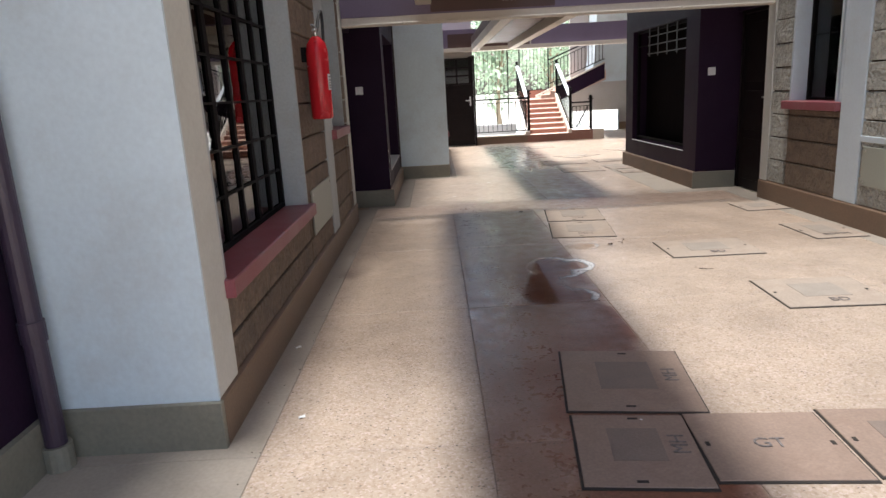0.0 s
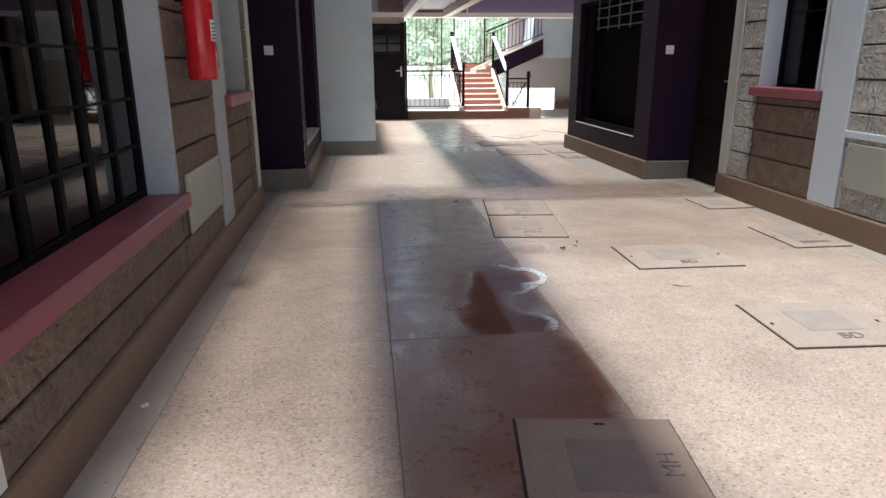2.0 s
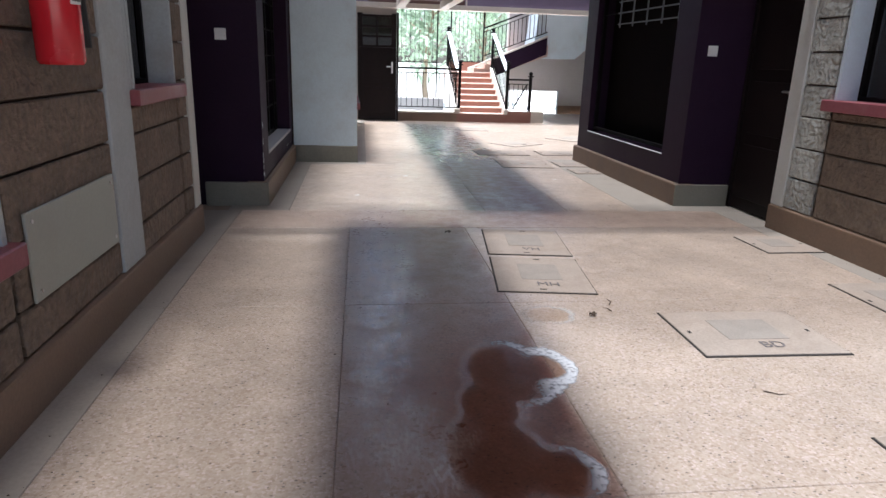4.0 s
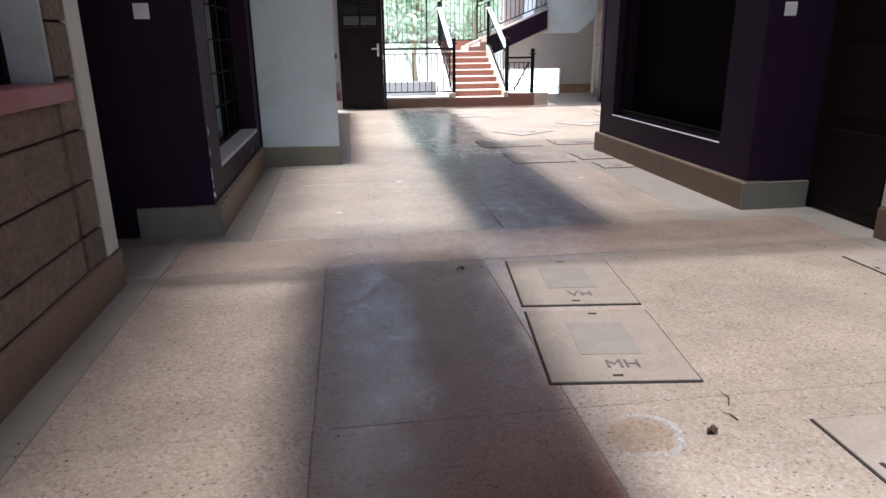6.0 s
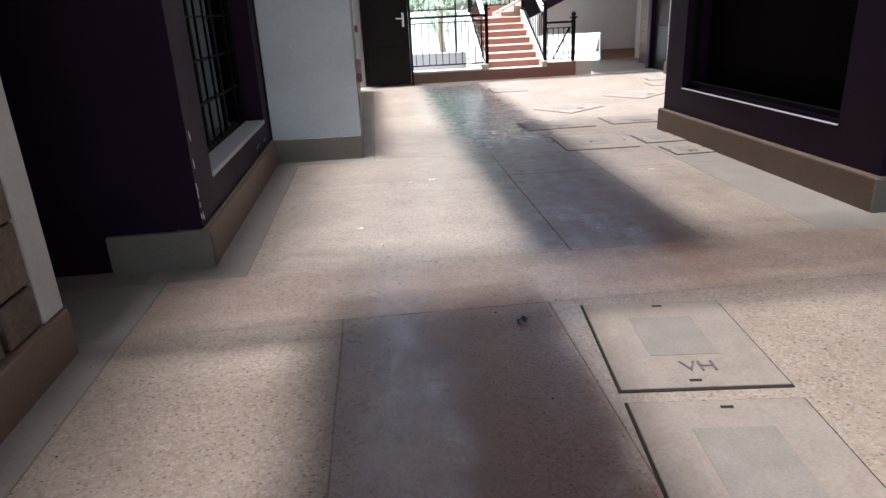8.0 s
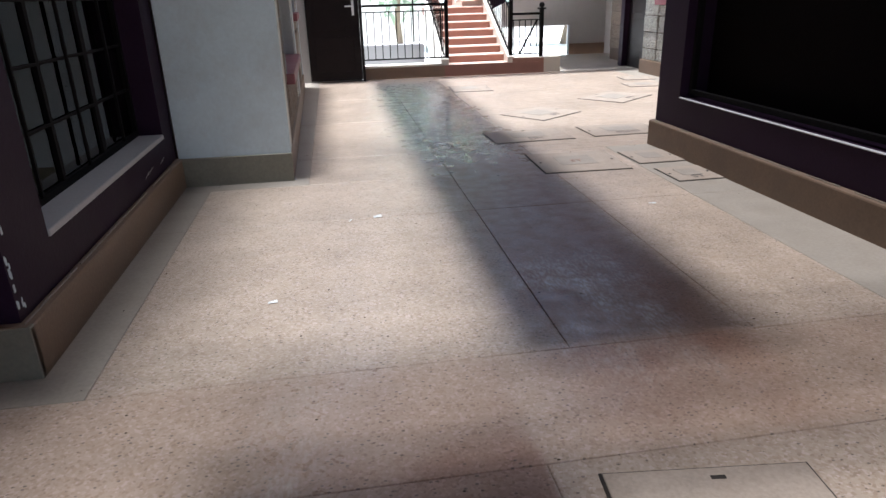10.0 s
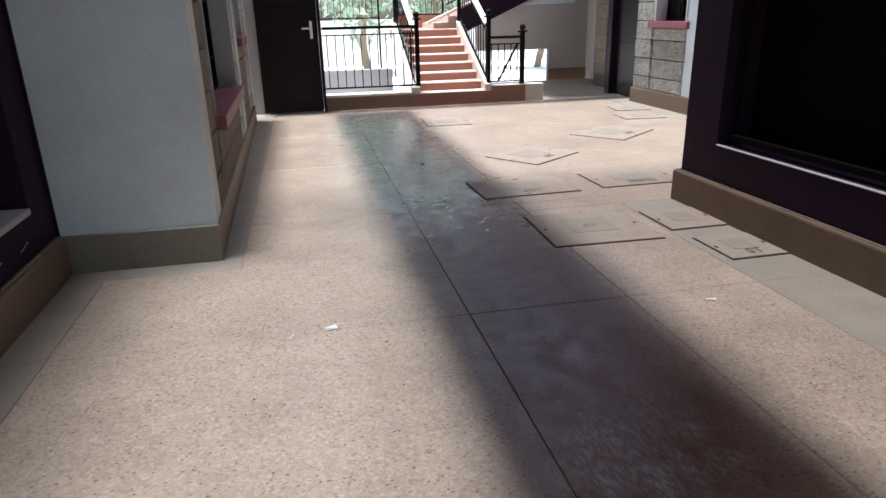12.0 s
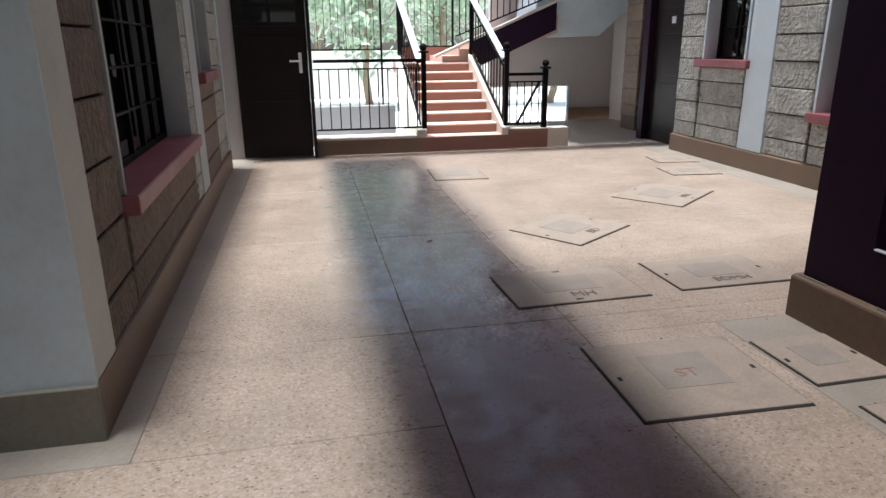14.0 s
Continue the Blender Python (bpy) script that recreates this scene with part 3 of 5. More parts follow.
def wall_with_openings(side, name, y0, y1, openings, label, material=MORTAR, thick=0.22, top=TOP):
    """The wall's core as one closed mesh, cut through at each opening (ya, yb, za, zb)."""
    ys = sorted({y0, y1, *(v for o in openings for v in o[:2])})
    zs = sorted({0.0, top, *(v for o in openings for v in o[2:])})
    bm = bmesh.new()
    vert = {}

    def v(i, j, d):
        if (i, j, d) not in vert:
            vert[i, j, d] = bm.verts.new((side.x(-0.02 if d else -thick, ys[i]), ys[i], zs[j]))
        return vert[i, j, d]

    def solid(i, j):
        if not (0 <= i < len(ys) - 1 and 0 <= j < len(zs) - 1):
            return False
        cy, cz = (ys[i] + ys[i + 1]) / 2, (zs[j] + zs[j + 1]) / 2
        return not any(a < cy < b and c < cz < d for a, b, c, d in openings)
    for i in range(len(ys) - 1):
        for j in range(len(zs) - 1):
            if not solid(i, j):
                continue
            for d in (0, 1):
                bm.faces.new((v(i, j, d), v(i + 1, j, d), v(i + 1, j + 1, d), v(i, j + 1, d)))
            for di, dj, p, q in ((-1, 0, (i, j), (i, j + 1)), (1, 0, (i + 1, j), (i + 1, j + 1)), (0, -1, (i, j), (i + 1, j)), (0, 1, (i, j + 1), (i + 1, j + 1))):
                if not solid(i + di, j + dj):
                    bm.faces.new((v(*p, 0), v(*q, 0), v(*q, 1), v(*p, 1)))
    bmesh.ops.recalc_face_normals(bm, faces=bm.faces)
    return structure(name, bm, material, label, "wall")


def stones(side, wall, y0, y1, z0=PL, z1=TOP, material=STONE, off=0.0):
    for a, b in zip(COURSES, COURSES[1:]):
        a, b = max(a + (off if a > PL else 0), z0), min(b + (off if b < TOP else 0), z1)
        if b - a < 0.03:
            continue
        part("stone", side.B(-0.02, y0 + 0.004, a + 0.006, 0.004 + 0.008 * random.random(), y1 - 0.004, b - 0.006, bevel=0.006), material, wall)


def trim_strip(side, wall, y0, y1, z0=PL, z1=TOP, d=0.018, material=TRIM):
    part("trim", side.B(-0.02, y0, z0, d, y1, z1, bevel=0.004), material, wall)


def plinth(side, name, y0, y1, d=0.03, top=PL, material=PLINTH, label="tan painted concrete plinth along the wall"):
    bm = bmesh.new()
    prism(bm, [(side.x(-0.15), -0.02), (side.x(d), -0.02), (side.x(d), top - 0.016), (side.x(d - 0.004), top - 0.007), (side.x(d - 0.026), top), (side.x(-0.15), top)], "y", y0, y1)
    side.shear(bm.verts)
    return structure(name, bm, material, label, "plinth")


def grille_window(side, name, y0, y1, z0, z1, depth=0.15, cols=3, rows=6, label="", curtain=True, sash=True, glass=True, low=0.0, inset=0.03):
    """A steel casement with its burglar bars, set back in the opening; reveals are painted."""
    w = empty(name, side.x(-depth), (y0 + y1) / 2, z0, label or "dark steel casement window with black burglar bars", "window", kind="structure")

    def add(nm, bm, m, lab=""):
        bmesh.ops.translate(bm, verts=bm.verts, vec=-w.location)
        return part(nm, bm, m, w, lab)
    d = -depth
    t = 0.035
    y0, y1, z1 = y0 + inset, y1 - inset, z1 - inset
    fr = bmesh.new()
    side.box(fr, d - 0.03, y0, z0, d + 0.01, y0 + t, z1)
    side.box(fr, d - 0.03, y1 - t, z0, d + 0.01, y1, z1)
    side.box(fr, d - 0.03, y0 + t, z0, d + 0.01, y1 - t, z0 + t)
    side.box(fr, d - 0.03, y0 + t, z1 - t, d + 0.01, y1 - t, z1)
    add("window_frame", fr, BLACK)
    ys = [y0 + t + (y1 - y0 - 2 * t) * k / cols for k in range(cols + 1)]
    for k in range(1, cols):
        hw = 0.016 if k % 2 else 0.026
        add("mullion", side.B(d - 0.014, ys[k] - hw, z0 + t, d + 0.006, ys[k] + hw, z1 - t), BLACK)
        if cols > 3 and glass:
            add("bar", side.B(d - 0.075, ys[k] + 0.06, z0 + 0.002, d - 0.055, ys[k] + 0.082, z1), BLACK)
    for k in range(cols):
        if glass:
            add("pane", side.B(d - 0.012, ys[k] + 0.027, z0 + t, d - 0.008, ys[k + 1] - 0.027, z1 - t), GLASS)
        mid = (ys[k] + ys[k + 1]) / 2
        if sash:
            add("bar", side.B(d + 0.012, mid - 0.008, max(z0 + t, low), d + 0.026, mid + 0.008, z1 - t), BLACK)
        for r in range(1, rows):
            z = z0 + t + (z1 - z0 - 2 * t) * r / rows
            if z < low:
                continue
            add("bar", side.B(d - 0.006, ys[k] + 0.0165, z - 0.006, d + 0.008, ys[k + 1] - 0.0165, z + 0.006), BLACK)
    return w


def reveal(side, wall, y0, y1, z0, z1, depth=0.15, material=TRIM):
    bm = bmesh.new()
    side.box(bm, -depth - 0.06, y0 + 0.001, z0, 0.014, y0 + 0.03, z1)
    part("reveal", bm, material, wall)
    part("reveal", side.B(-depth - 0.06, y1 - 0.03, z0, 0.014, y1 - 0.001, z1), material, wall)
    part("reveal", side.B(-depth - 0.06, y0 + 0.031, z1 - 0.03, 0.014, y1 - 0.031, z1 - 0.001), material, wall)


def sill(side, wall, y0, y1, ztop, h=0.075, out=0.06, material=SILL, depth=0.15):
    part("window_sill", side.B(-depth, y0, ztop - h, out, y1, ztop + 0.006, bevel=0.006), material, wall)


# ---- floor ----
YE = 17.7
bm = bmesh.new()
box(bm, -1.6, -3.0, -0.2, 6.6, YE, -0.0045)
box(bm, 4.78, YE, -0.2, 7.5, 20.5, -0.02)
floor = structure("floor", bm, JOINT, "grimy concrete base under the floor panels", "floor")


def panel(x0, y0, x1, y1, material=FLOOR, g=0.0012, z=0.0):
    part("floor_panel", B(x0 + g, y0 + g, -0.02, x1 - g, y1 - g, z, bevel=0.0025), material, floor)


NEAR_Y = [-3.0, -1.05, 0.58, 2.2, 3.8, 5.43, 7.06, 8.69]
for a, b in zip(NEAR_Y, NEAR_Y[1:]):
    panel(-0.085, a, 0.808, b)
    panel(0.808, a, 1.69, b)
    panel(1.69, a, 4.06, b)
    panel(4.06, a, 4.6, b, SCREED)
    panel(-1.6, a, -0.085, b, SCREED)
panel(-0.085, 8.69, 4.06, 9.28)
panel(-1.6, 8.69, -0.085, 9.28, SCREED)
panel(4.06, 8.69, 6.6, 9.28, SCREED)
FAR_Y = [9.28, 10.95, 12.55, 14.1, 15.7, YE]
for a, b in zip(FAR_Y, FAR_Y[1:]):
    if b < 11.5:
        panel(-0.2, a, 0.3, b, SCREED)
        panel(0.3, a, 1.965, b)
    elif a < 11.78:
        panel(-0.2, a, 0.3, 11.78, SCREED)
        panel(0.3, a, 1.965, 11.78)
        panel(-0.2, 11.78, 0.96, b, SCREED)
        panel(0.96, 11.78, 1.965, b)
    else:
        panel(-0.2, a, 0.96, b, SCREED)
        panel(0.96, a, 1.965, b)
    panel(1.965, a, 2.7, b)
    rx = 3.36 if b < 12.4 else 5.6
    if a < 12.36 < b:
        panel(2.7, a, 3.36, 12.36)
        panel(3.36, a, 6.6, 12.36, SCREED)
        panel(2.7, 12.36, 5.6, b)
    else:
        panel(2.7, a, rx, b)
        if rx < 4:
            panel(3.36, a, 6.6, b, SCREED)
    if rx > 4:
        panel(5.6, a, 6.6, b, SCREED)

panel(4.78, YE, 7.5, 20.5, SCREED)

# ---- side walls of the near court ----
WEST, EAST = Side(-0.262, 1), Side(4.24, -1)
for side, nm, y1, up in ((WEST, "wall_west", 8.6, 0.0), (EAST, "wall_east", 8.71, 0.079)):
    big = (4.15, 6.03, 0.62, 2.32)
    small = (7.4, 8.2, 1.05, 2.32)
    w = wall_with_openings(side, nm, 3.91, y1, [big, small], "coursed dressed stone wall with white trims and two windows")
    part("trim", side.B(-0.02, 3.91, PL, 0.018, 4.15, TOP, bevel=0.004), EDGE, w)
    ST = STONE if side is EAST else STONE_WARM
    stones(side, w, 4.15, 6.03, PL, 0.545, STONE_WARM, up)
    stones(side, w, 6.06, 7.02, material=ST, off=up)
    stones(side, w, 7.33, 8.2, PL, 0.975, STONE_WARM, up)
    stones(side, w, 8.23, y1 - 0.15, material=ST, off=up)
    stones(side, w, 4.15, 6.03, 2.36)
    stones(side, w, 7.4, 8.2, 2.36)
    paint = TRIM if side is EAST else TRIM_SHADED
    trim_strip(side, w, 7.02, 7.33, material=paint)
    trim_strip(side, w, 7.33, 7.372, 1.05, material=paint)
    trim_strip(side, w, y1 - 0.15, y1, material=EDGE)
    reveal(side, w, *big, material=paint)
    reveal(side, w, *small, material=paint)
    sill(side, w, 4.13, 6.06, 0.62)
    sill(side, w, 7.34, 8.27, 1.05)
    pl = plinth(side, nm.replace("wall", "plinth") + "_near", 3.91, y1)
    plate = tagged(mesh_ob("cover_plate", side.B(0.012, 6.14, 0.375, 0.024, 6.965, 0.7, bevel=0.003), PLATE), "pale green-grey painted metal cover plate on the stone wall", "cover plate", "cover plates")
    for yy in (6.18, 6.925):
        for zz in (0.41, 0.665):
            part("screw", tube(bmesh.new(), (side.x(0.024), yy, zz), (side.x(0.028), yy, zz), 0.008, 8), CHROME, plate)
    grille_window(side, "window_" + nm[5:], 4.15, 6.03, 0.62, 2.32, cols=6, rows=7, sash=False)
    grille_window(side, "window_small_" + nm[5:], 7.4, 8.2, 1.05, 2.32, cols=1, rows=2, sash=False, label="small dark steel window above a red sill")
part("trim", EAST.B(0.0, 6.12, 0.735, 0.02, 7.02, 0.785, bevel=0.003), TRIM, bpy.data.objects["wall_east"])

# front faces of the near walls, and the recessed entrances before them
for side, s, nm in ((WEST, -1, "pier_west"), (EAST, 1, "pier_east")):
    xa, xb = side.x(0.018), side.x(-0.66)
    structure(nm, B(min(xa, xb), 3.895, PL, max(xa, xb), 3.91, TOP), WHITE, "white painted pier end, bluish and scuffed", "wall")
    xa, xb = side.x(0.03), side.x(-0.66)
    structure(nm.replace("pier", "pier_plinth"), B(min(xa, xb), 3.875, -0.02, max(xa, xb), 3.91, PL, bevel=0.004), PLINTH_GREY, "grey-green painted plinth of the pier", "plinth")
    xa, xb = side.x(-0.66), side.x(-0.9)
    structure(nm.replace("pier", "entry_wall"), B(min(xa, xb), 1.0, 0, max(xa, xb), 3.894, TOP), PURPLE, "dark aubergine painted entrance wall", "wall")
    structure(nm.replace("pier", "entry_plinth"), B(min(side.x(-0.66), side.x(-0.63)), 1.0, -0.02, max(side.x(-0.66), side.x(-0.63)), 3.87, PL), PLINTH_GREY, "grey painted plinth", "plinth")
structure("floor_south", B(-14, -14, -0.2, 18, -3.0, -0.001), SCREED, "grey concrete yard behind the court", "ground")
structure("wall_south", B(-14, -14.2, 0, 18, -14.0, TOP), GREYWALL, "plain painted end wall", "wall")

# down pipe in the corner before the west pier
pipe = empty("down_pipe", -0.86, 3.81, 0, "aubergine painted plastic down pipe standing in a corner", "pipe")
part("pipe", tube(bmesh.new(), (0, 0, 0.09), (0, 0, TOP), 0.04, 20), PIPE, pipe)
part("collar", tube(bmesh.new(), (0, 0, 0.52), (0, 0, 0.6), 0.046, 20), PIPE, pipe)
part("shoe", tube(bmesh.new(), (0, 0, 0.0), (0, 0, 0.1), 0.055, 16), PLINTH_GREY, pipe, "grey cement collar at the pipe's foot")

# ---- aubergine blocks and their entrances ----
LB = Side(0.095, 1)
RB = Side(3.803, -1, -0.0174, 9.5)
for side, nm, y0, y1, xin in ((LB, "block_west", 9.485, 11.94, -1.1), (RB, "block_east", 9.518, 12.34, 5.7)):
    op = (9.84 if side is LB else 9.92, 11.7 if side is LB else 12.0, 0.39 if side is LB else 0.425, 2.05)
    w = wall_with_openings(side, nm, y0, y1, [op], "dark aubergine painted wall block with a large window", PURPLE, thick=0.24)
    bm = bmesh.new()
    xa, xb = side.x(-0.24), xin
    box(bm, min(xa, xb), y0, 0, max(xa, xb), y0 + 0.1, TOP)
    part("return_wall", bm, PURPLE, w)
    plinth(side, nm.replace("block", "plinth") + "_block", y0 - 0.03, y1 + (0.03 if side is RB else 0.0), d=0.02, top=0.205, material=PLINTH_BROWN if side is RB else PLINTH)
    xa, xb = side.x(0.02), xin
    structure(nm.replace("block", "plinth_return"), B(min(side.x(0.02), side.x(-0.5)), y0 - 0.034, -0.02, max(side.x(0.02), side.x(-0.5)), y0 - 0.001, 0.2, bevel=0.003), PLINTH_GREY, "grey-green painted plinth of the block", "plinth")
    part("window_sill", side.B(-0.2 if side is LB else -0.035, op[0] + 0.002, op[2], -0.012, op[1] - 0.002, op[2] + (0.03 if side is LB else 0.009), bevel=0.004), PALE_SILL, w)
    grille_window(side, "window_" + nm, op[0], op[1], op[2] + 0.03, 2.05, depth=0.17 if side is LB else 0.1, inset=0.0, cols=3 if side is LB else 1, rows=6 if side is LB else 8, sash=side is LB, low=0 if side is LB else 1.66, label="dark window with black bars in an aubergine wall", glass=side is LB)
    if side is LB:
        bm = bmesh.new()
        rows = []
        for k in range(97):
            yk = op[0] - 0.04 + (op[1] - op[0] + 0.08) * k / 96
            off = -0.285 + 0.022 * math.sin(k * 0.9) + 0.008 * math.sin(k * 2.3)
            rows.append([bm.verts.new((side.x(off, yk), yk, z)) for z in (op[2] + 0.002, 2.05)])
        for a, b in zip(rows, rows[1:]):
            bm.faces.new((a[0], b[0], b[1], a[1]))
        net = tagged(mesh_ob("curtain", bm, NET), "grey-green pleated curtain drawn behind the barred window", "curtain")
        thick = net.modifiers.new("thickness", 'SOLIDIFY')
        thick.thickness = 0.003
        continue
    for z in (1.7, 1.82, 1.94):
        part("bar", side.B(-0.088, 10.0, z - 0.006, -0.074, 11.5, z + 0.006), BAR_GREY, w, "grey steel bar")
    for yk in (10.0, 10.35, 10.7, 11.05, 11.4):
        part("bar", side.B(-0.073, yk - 0.006, 1.66, -0.06, yk + 0.006, 2.05), BAR_GREY, w, "grey steel bar")
    tagged(mesh_ob("curtain", side.B(-0.29, op[0] - 0.05, op[2] + 0.001, -0.25, op[1] + 0.05, 2.05), CURTAIN), "dark brown curtain drawn behind the window", "curtain")
rng = random.Random(31)
for k in range(3):
    yc, zc, ln = 11.1 + 0.55 * rng.random(), 0.27 + 0.08 * rng.random(), rng.uniform(0.05, 0.14)
    part("scrape", bar(bmesh.new(), (LB.x(0.0005), yc, zc), (LB.x(0.0005), yc + ln, zc + 0.25 * ln * rng.uniform(0.4, 1.4)), 0.0025 * rng.uniform(0.5, 1.5), 0.002), GREYWALL, bpy.data.objects["block_west"], "pale scrape in the dark paint")
rng = random.Random(21)
for k in range(16):
    zc, yc = 0.22 + 0.45 * rng.random() ** 1.6, 9.49 + 0.05 * rng.random()
    sz = rng.uniform(0.006, 0.018)
    part("paint_chip", LB.B(-0.021, yc, zc, -0.018, yc + sz * 0.7, zc + sz * 1.8, bevel=0.001), TRIM, bpy.data.objects["block_west"], "chip showing pale plaster under the paint")
structure("wall_block_east_north", B(4.0, 12.22, 0, 6.1, 12.338, TOP), PURPLE, "dark aubergine painted return wall", "wall")

# a thin pale line where the paint has worn off the plinths' upper edges
rng = random.Random(77)
for side, nm, ya, yb in ((LB, "plinth_west_block", 9.47, 11.92), (RB, "plinth_east_block", 9.5, 12.35)):
    bm = bmesh.new()
    yc = ya
    while yc < yb - 0.02:
        ln = min(rng.uniform(0.04, 0.16), yb - yc)
        if rng.random() < 0.85:
            side.box(bm, -0.004, yc, 0.201, 0.0, yc + ln, 0.2062 + rng.uniform(0.001, 0.006))
        yc += ln + 0.001
    part("worn_edge", bm, PALE_WORN, bpy.data.objects[nm], "pale line where the paint has worn off")

# entrance doors in the gaps
def entrance(name, x, s, y0, y1, top=2.05):
    d = empty(name, x, (y0 + y1) / 2, 0, "closed dark brown steel entrance door with a chrome handle", "door", kind="structure")

    def add(nm, bm, m, parent=d, lab=""):
        bmesh.ops.translate(bm, verts=bm.verts, vec=-d.location)
        return part(nm, bm, m, parent, lab)
    leaf = add("door_leaf", B(x - 0.02, y0 + 0.04, 0.01, x + 0.02, y1 - 0.04, top - 0.04, bevel=0.003), DOOR)
    for z0, z1 in ((0.12, 0.6), (0.7, 1.15), (1.25, 1.9)):
        add("door_panel", B(x + s * 0.02, y0 + 0.13, z0, x + s * 0.032, y1 - 0.13, z1, bevel=0.004), DOOR)
    add("door_frame", B(x - 0.04, y0, 0, x + 0.04, y0 + 0.04, top), DOOR)
    add("door_frame", B(x - 0.04, y1 - 0.04, 0, x + 0.04, y1, top), DOOR)
    add("door_frame", B(x - 0.04, y0 + 0.04, top - 0.04, x + 0.04, y1 - 0.04, top), DOOR)
    h = add("door_handle", tube(bmesh.new(), (x + s * 0.055, y0 + 0.1, 1.08), (x + s * 0.055, y0 + 0.21, 1.08), 0.009, 10), CHROME, lab="chrome lever handle")
    add("handle_plate", B(x + s * 0.02, y0 + 0.085, 0.99, x + s * 0.026, y0 + 0.12, 1.14), CHROME)
    return d


structure("alcove_wall_west", B(-1.1, 8.52, 0, -0.49, 8.6, TOP), PURPLE, "aubergine painted side of the entrance", "wall")
entrance("door_west", -1.0, 1, 8.6, 9.485)
entrance("door_east", 4.36, -1, 8.71, 9.515)
structure("lintel_west", B(-1.1, 8.601, 2.05, -0.28, 9.484, TOP), PURPLE, "dark painted wall above the door", "wall")
structure("lintel_east", B(4.262, 8.711, 2.05, 4.6, 9.517, TOP), PURPLE, "dark painted wall above the door", "wall")

# ---- far west: white pier and stone wall ----
FW = Side(0.833, 1, -0.019, 11.93)
bigw = (12.66, 14.6, 0.66, 2.32)
smallw = (15.4, 16.2, 1.04, 2.32)
w = wall_with_openings(FW, "wall_west_far", 11.96, 17.1, [bigw, smallw], "coursed dressed stone wall with white trims and two windows")
trim_strip(FW, w, 11.96, 12.2, material=EDGE)
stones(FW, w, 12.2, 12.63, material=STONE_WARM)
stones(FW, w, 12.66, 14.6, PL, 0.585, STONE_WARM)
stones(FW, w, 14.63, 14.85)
trim_strip(FW, w, 14.85, 15.2, material=TRIM_SHADED)
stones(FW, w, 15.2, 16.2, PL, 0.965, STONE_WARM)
stones(FW, w, 16.23, 17.0)
trim_strip(FW, w, 17.0, 17.1)
stones(FW, w, 12.66, 14.6, 2.36)
stones(FW, w, 15.4, 16.2, 2.36)
reveal(FW, w, *bigw, material=TRIM_SHADED)
reveal(FW, w, *smallw, material=TRIM_SHADED)
sill(FW, w, 12.63, 14.63, 0.66, out=0.07)
sill(FW, w, 15.32, 16.24, 1.04)
plinth(FW, "plinth_west_far", 11.96, 17.1, d=0.022)
grille_window(FW, "window_west_far", 12.66, 14.6, 0.66, 2.32, cols=6, rows=7, sash=False)
grille_window(FW, "window_small_west_far", 15.4, 16.2, 1.04, 2.32, cols=1, rows=2, sash=False, label="small dark steel window above a red sill")
structure("pier_west_far", B(0.09, 11.945, 0.2, 0.851, 11.96, TOP), WHITE, "white painted pier face, bluish and scuffed", "wall")
structure("pier_plinth_west_far", B(0.11, 11.925, -0.02, 0.855, 11.96, 0.2, bevel=0.004), PLINTH_GREY, "grey-green painted plinth of the pier", "plinth")

# ---- far east: stone wall set back ----
FE = Side(5.89, -1)
w = wall_with_openings(FE, "wall_east_far", 12.34, 17.13, [(12.9, 14.9, 0.64, 2.05), (15.9, 16.66, 1.06, 2.05)], "coursed dressed stone wall with white trims and two windows")
stones(FE, w, 12.9, 14.9, PL, 0.565)
stones(FE, w, 14.93, 15.5)
trim_strip(FE, w, 15.5, 15.87)
stones(FE, w, 15.9, 16.66, PL, 0.985)
stones(FE, w, 16.69, 17.13)
stones(FE, w, 15.9, 16.66, 2.08)
reveal(FE, w, 12.9, 14.9, 0.64, 2.05)
reveal(FE, w, 15.9, 16.66, 1.06, 2.05)
sill(FE, w, 12.87, 14.93, 0.64)
sill(FE, w, 15.82, 16.74, 1.06)
plinth(FE, "plinth_east_far", 12.34, 17.15, d=0.025)
grille_window(FE, "window_east_far", 12.9, 14.9, 0.64, 2.05, cols=6, rows=6, sash=False)
grille_window(FE, "window_small_east_far", 15.9, 16.66, 1.06, 2.05, cols=2, rows=3, sash=False, label="small dark steel window above a red sill")

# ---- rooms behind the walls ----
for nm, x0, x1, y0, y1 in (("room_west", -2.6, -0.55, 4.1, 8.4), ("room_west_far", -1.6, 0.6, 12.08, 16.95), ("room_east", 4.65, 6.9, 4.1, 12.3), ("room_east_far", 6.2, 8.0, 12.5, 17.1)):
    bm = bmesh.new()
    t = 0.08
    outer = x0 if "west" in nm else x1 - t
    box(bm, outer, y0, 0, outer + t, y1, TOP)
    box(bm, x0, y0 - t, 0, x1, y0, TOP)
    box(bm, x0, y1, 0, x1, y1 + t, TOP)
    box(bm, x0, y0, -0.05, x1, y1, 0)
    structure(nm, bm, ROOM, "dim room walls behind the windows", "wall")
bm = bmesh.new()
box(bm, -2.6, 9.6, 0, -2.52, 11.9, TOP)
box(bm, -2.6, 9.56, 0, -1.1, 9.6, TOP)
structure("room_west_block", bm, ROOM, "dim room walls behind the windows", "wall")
structure("ceiling_west", B(-2.6, 3.9, TOP, -0.23, 9.2, TOP + 0.15), GREYWALL, "plain slab over the rooms", "ceiling")
structure("ceiling_west_far", B(-2.6, 11.95, TOP, 0.875, 17.0, TOP + 0.15), GREYWALL, "plain slab over the rooms", "ceiling")
structure("ceiling_west_block", B(-2.6, 9.201, TOP, 0.12, 11.95, TOP + 0.15), GREYWALL, "plain slab over the rooms", "ceiling")
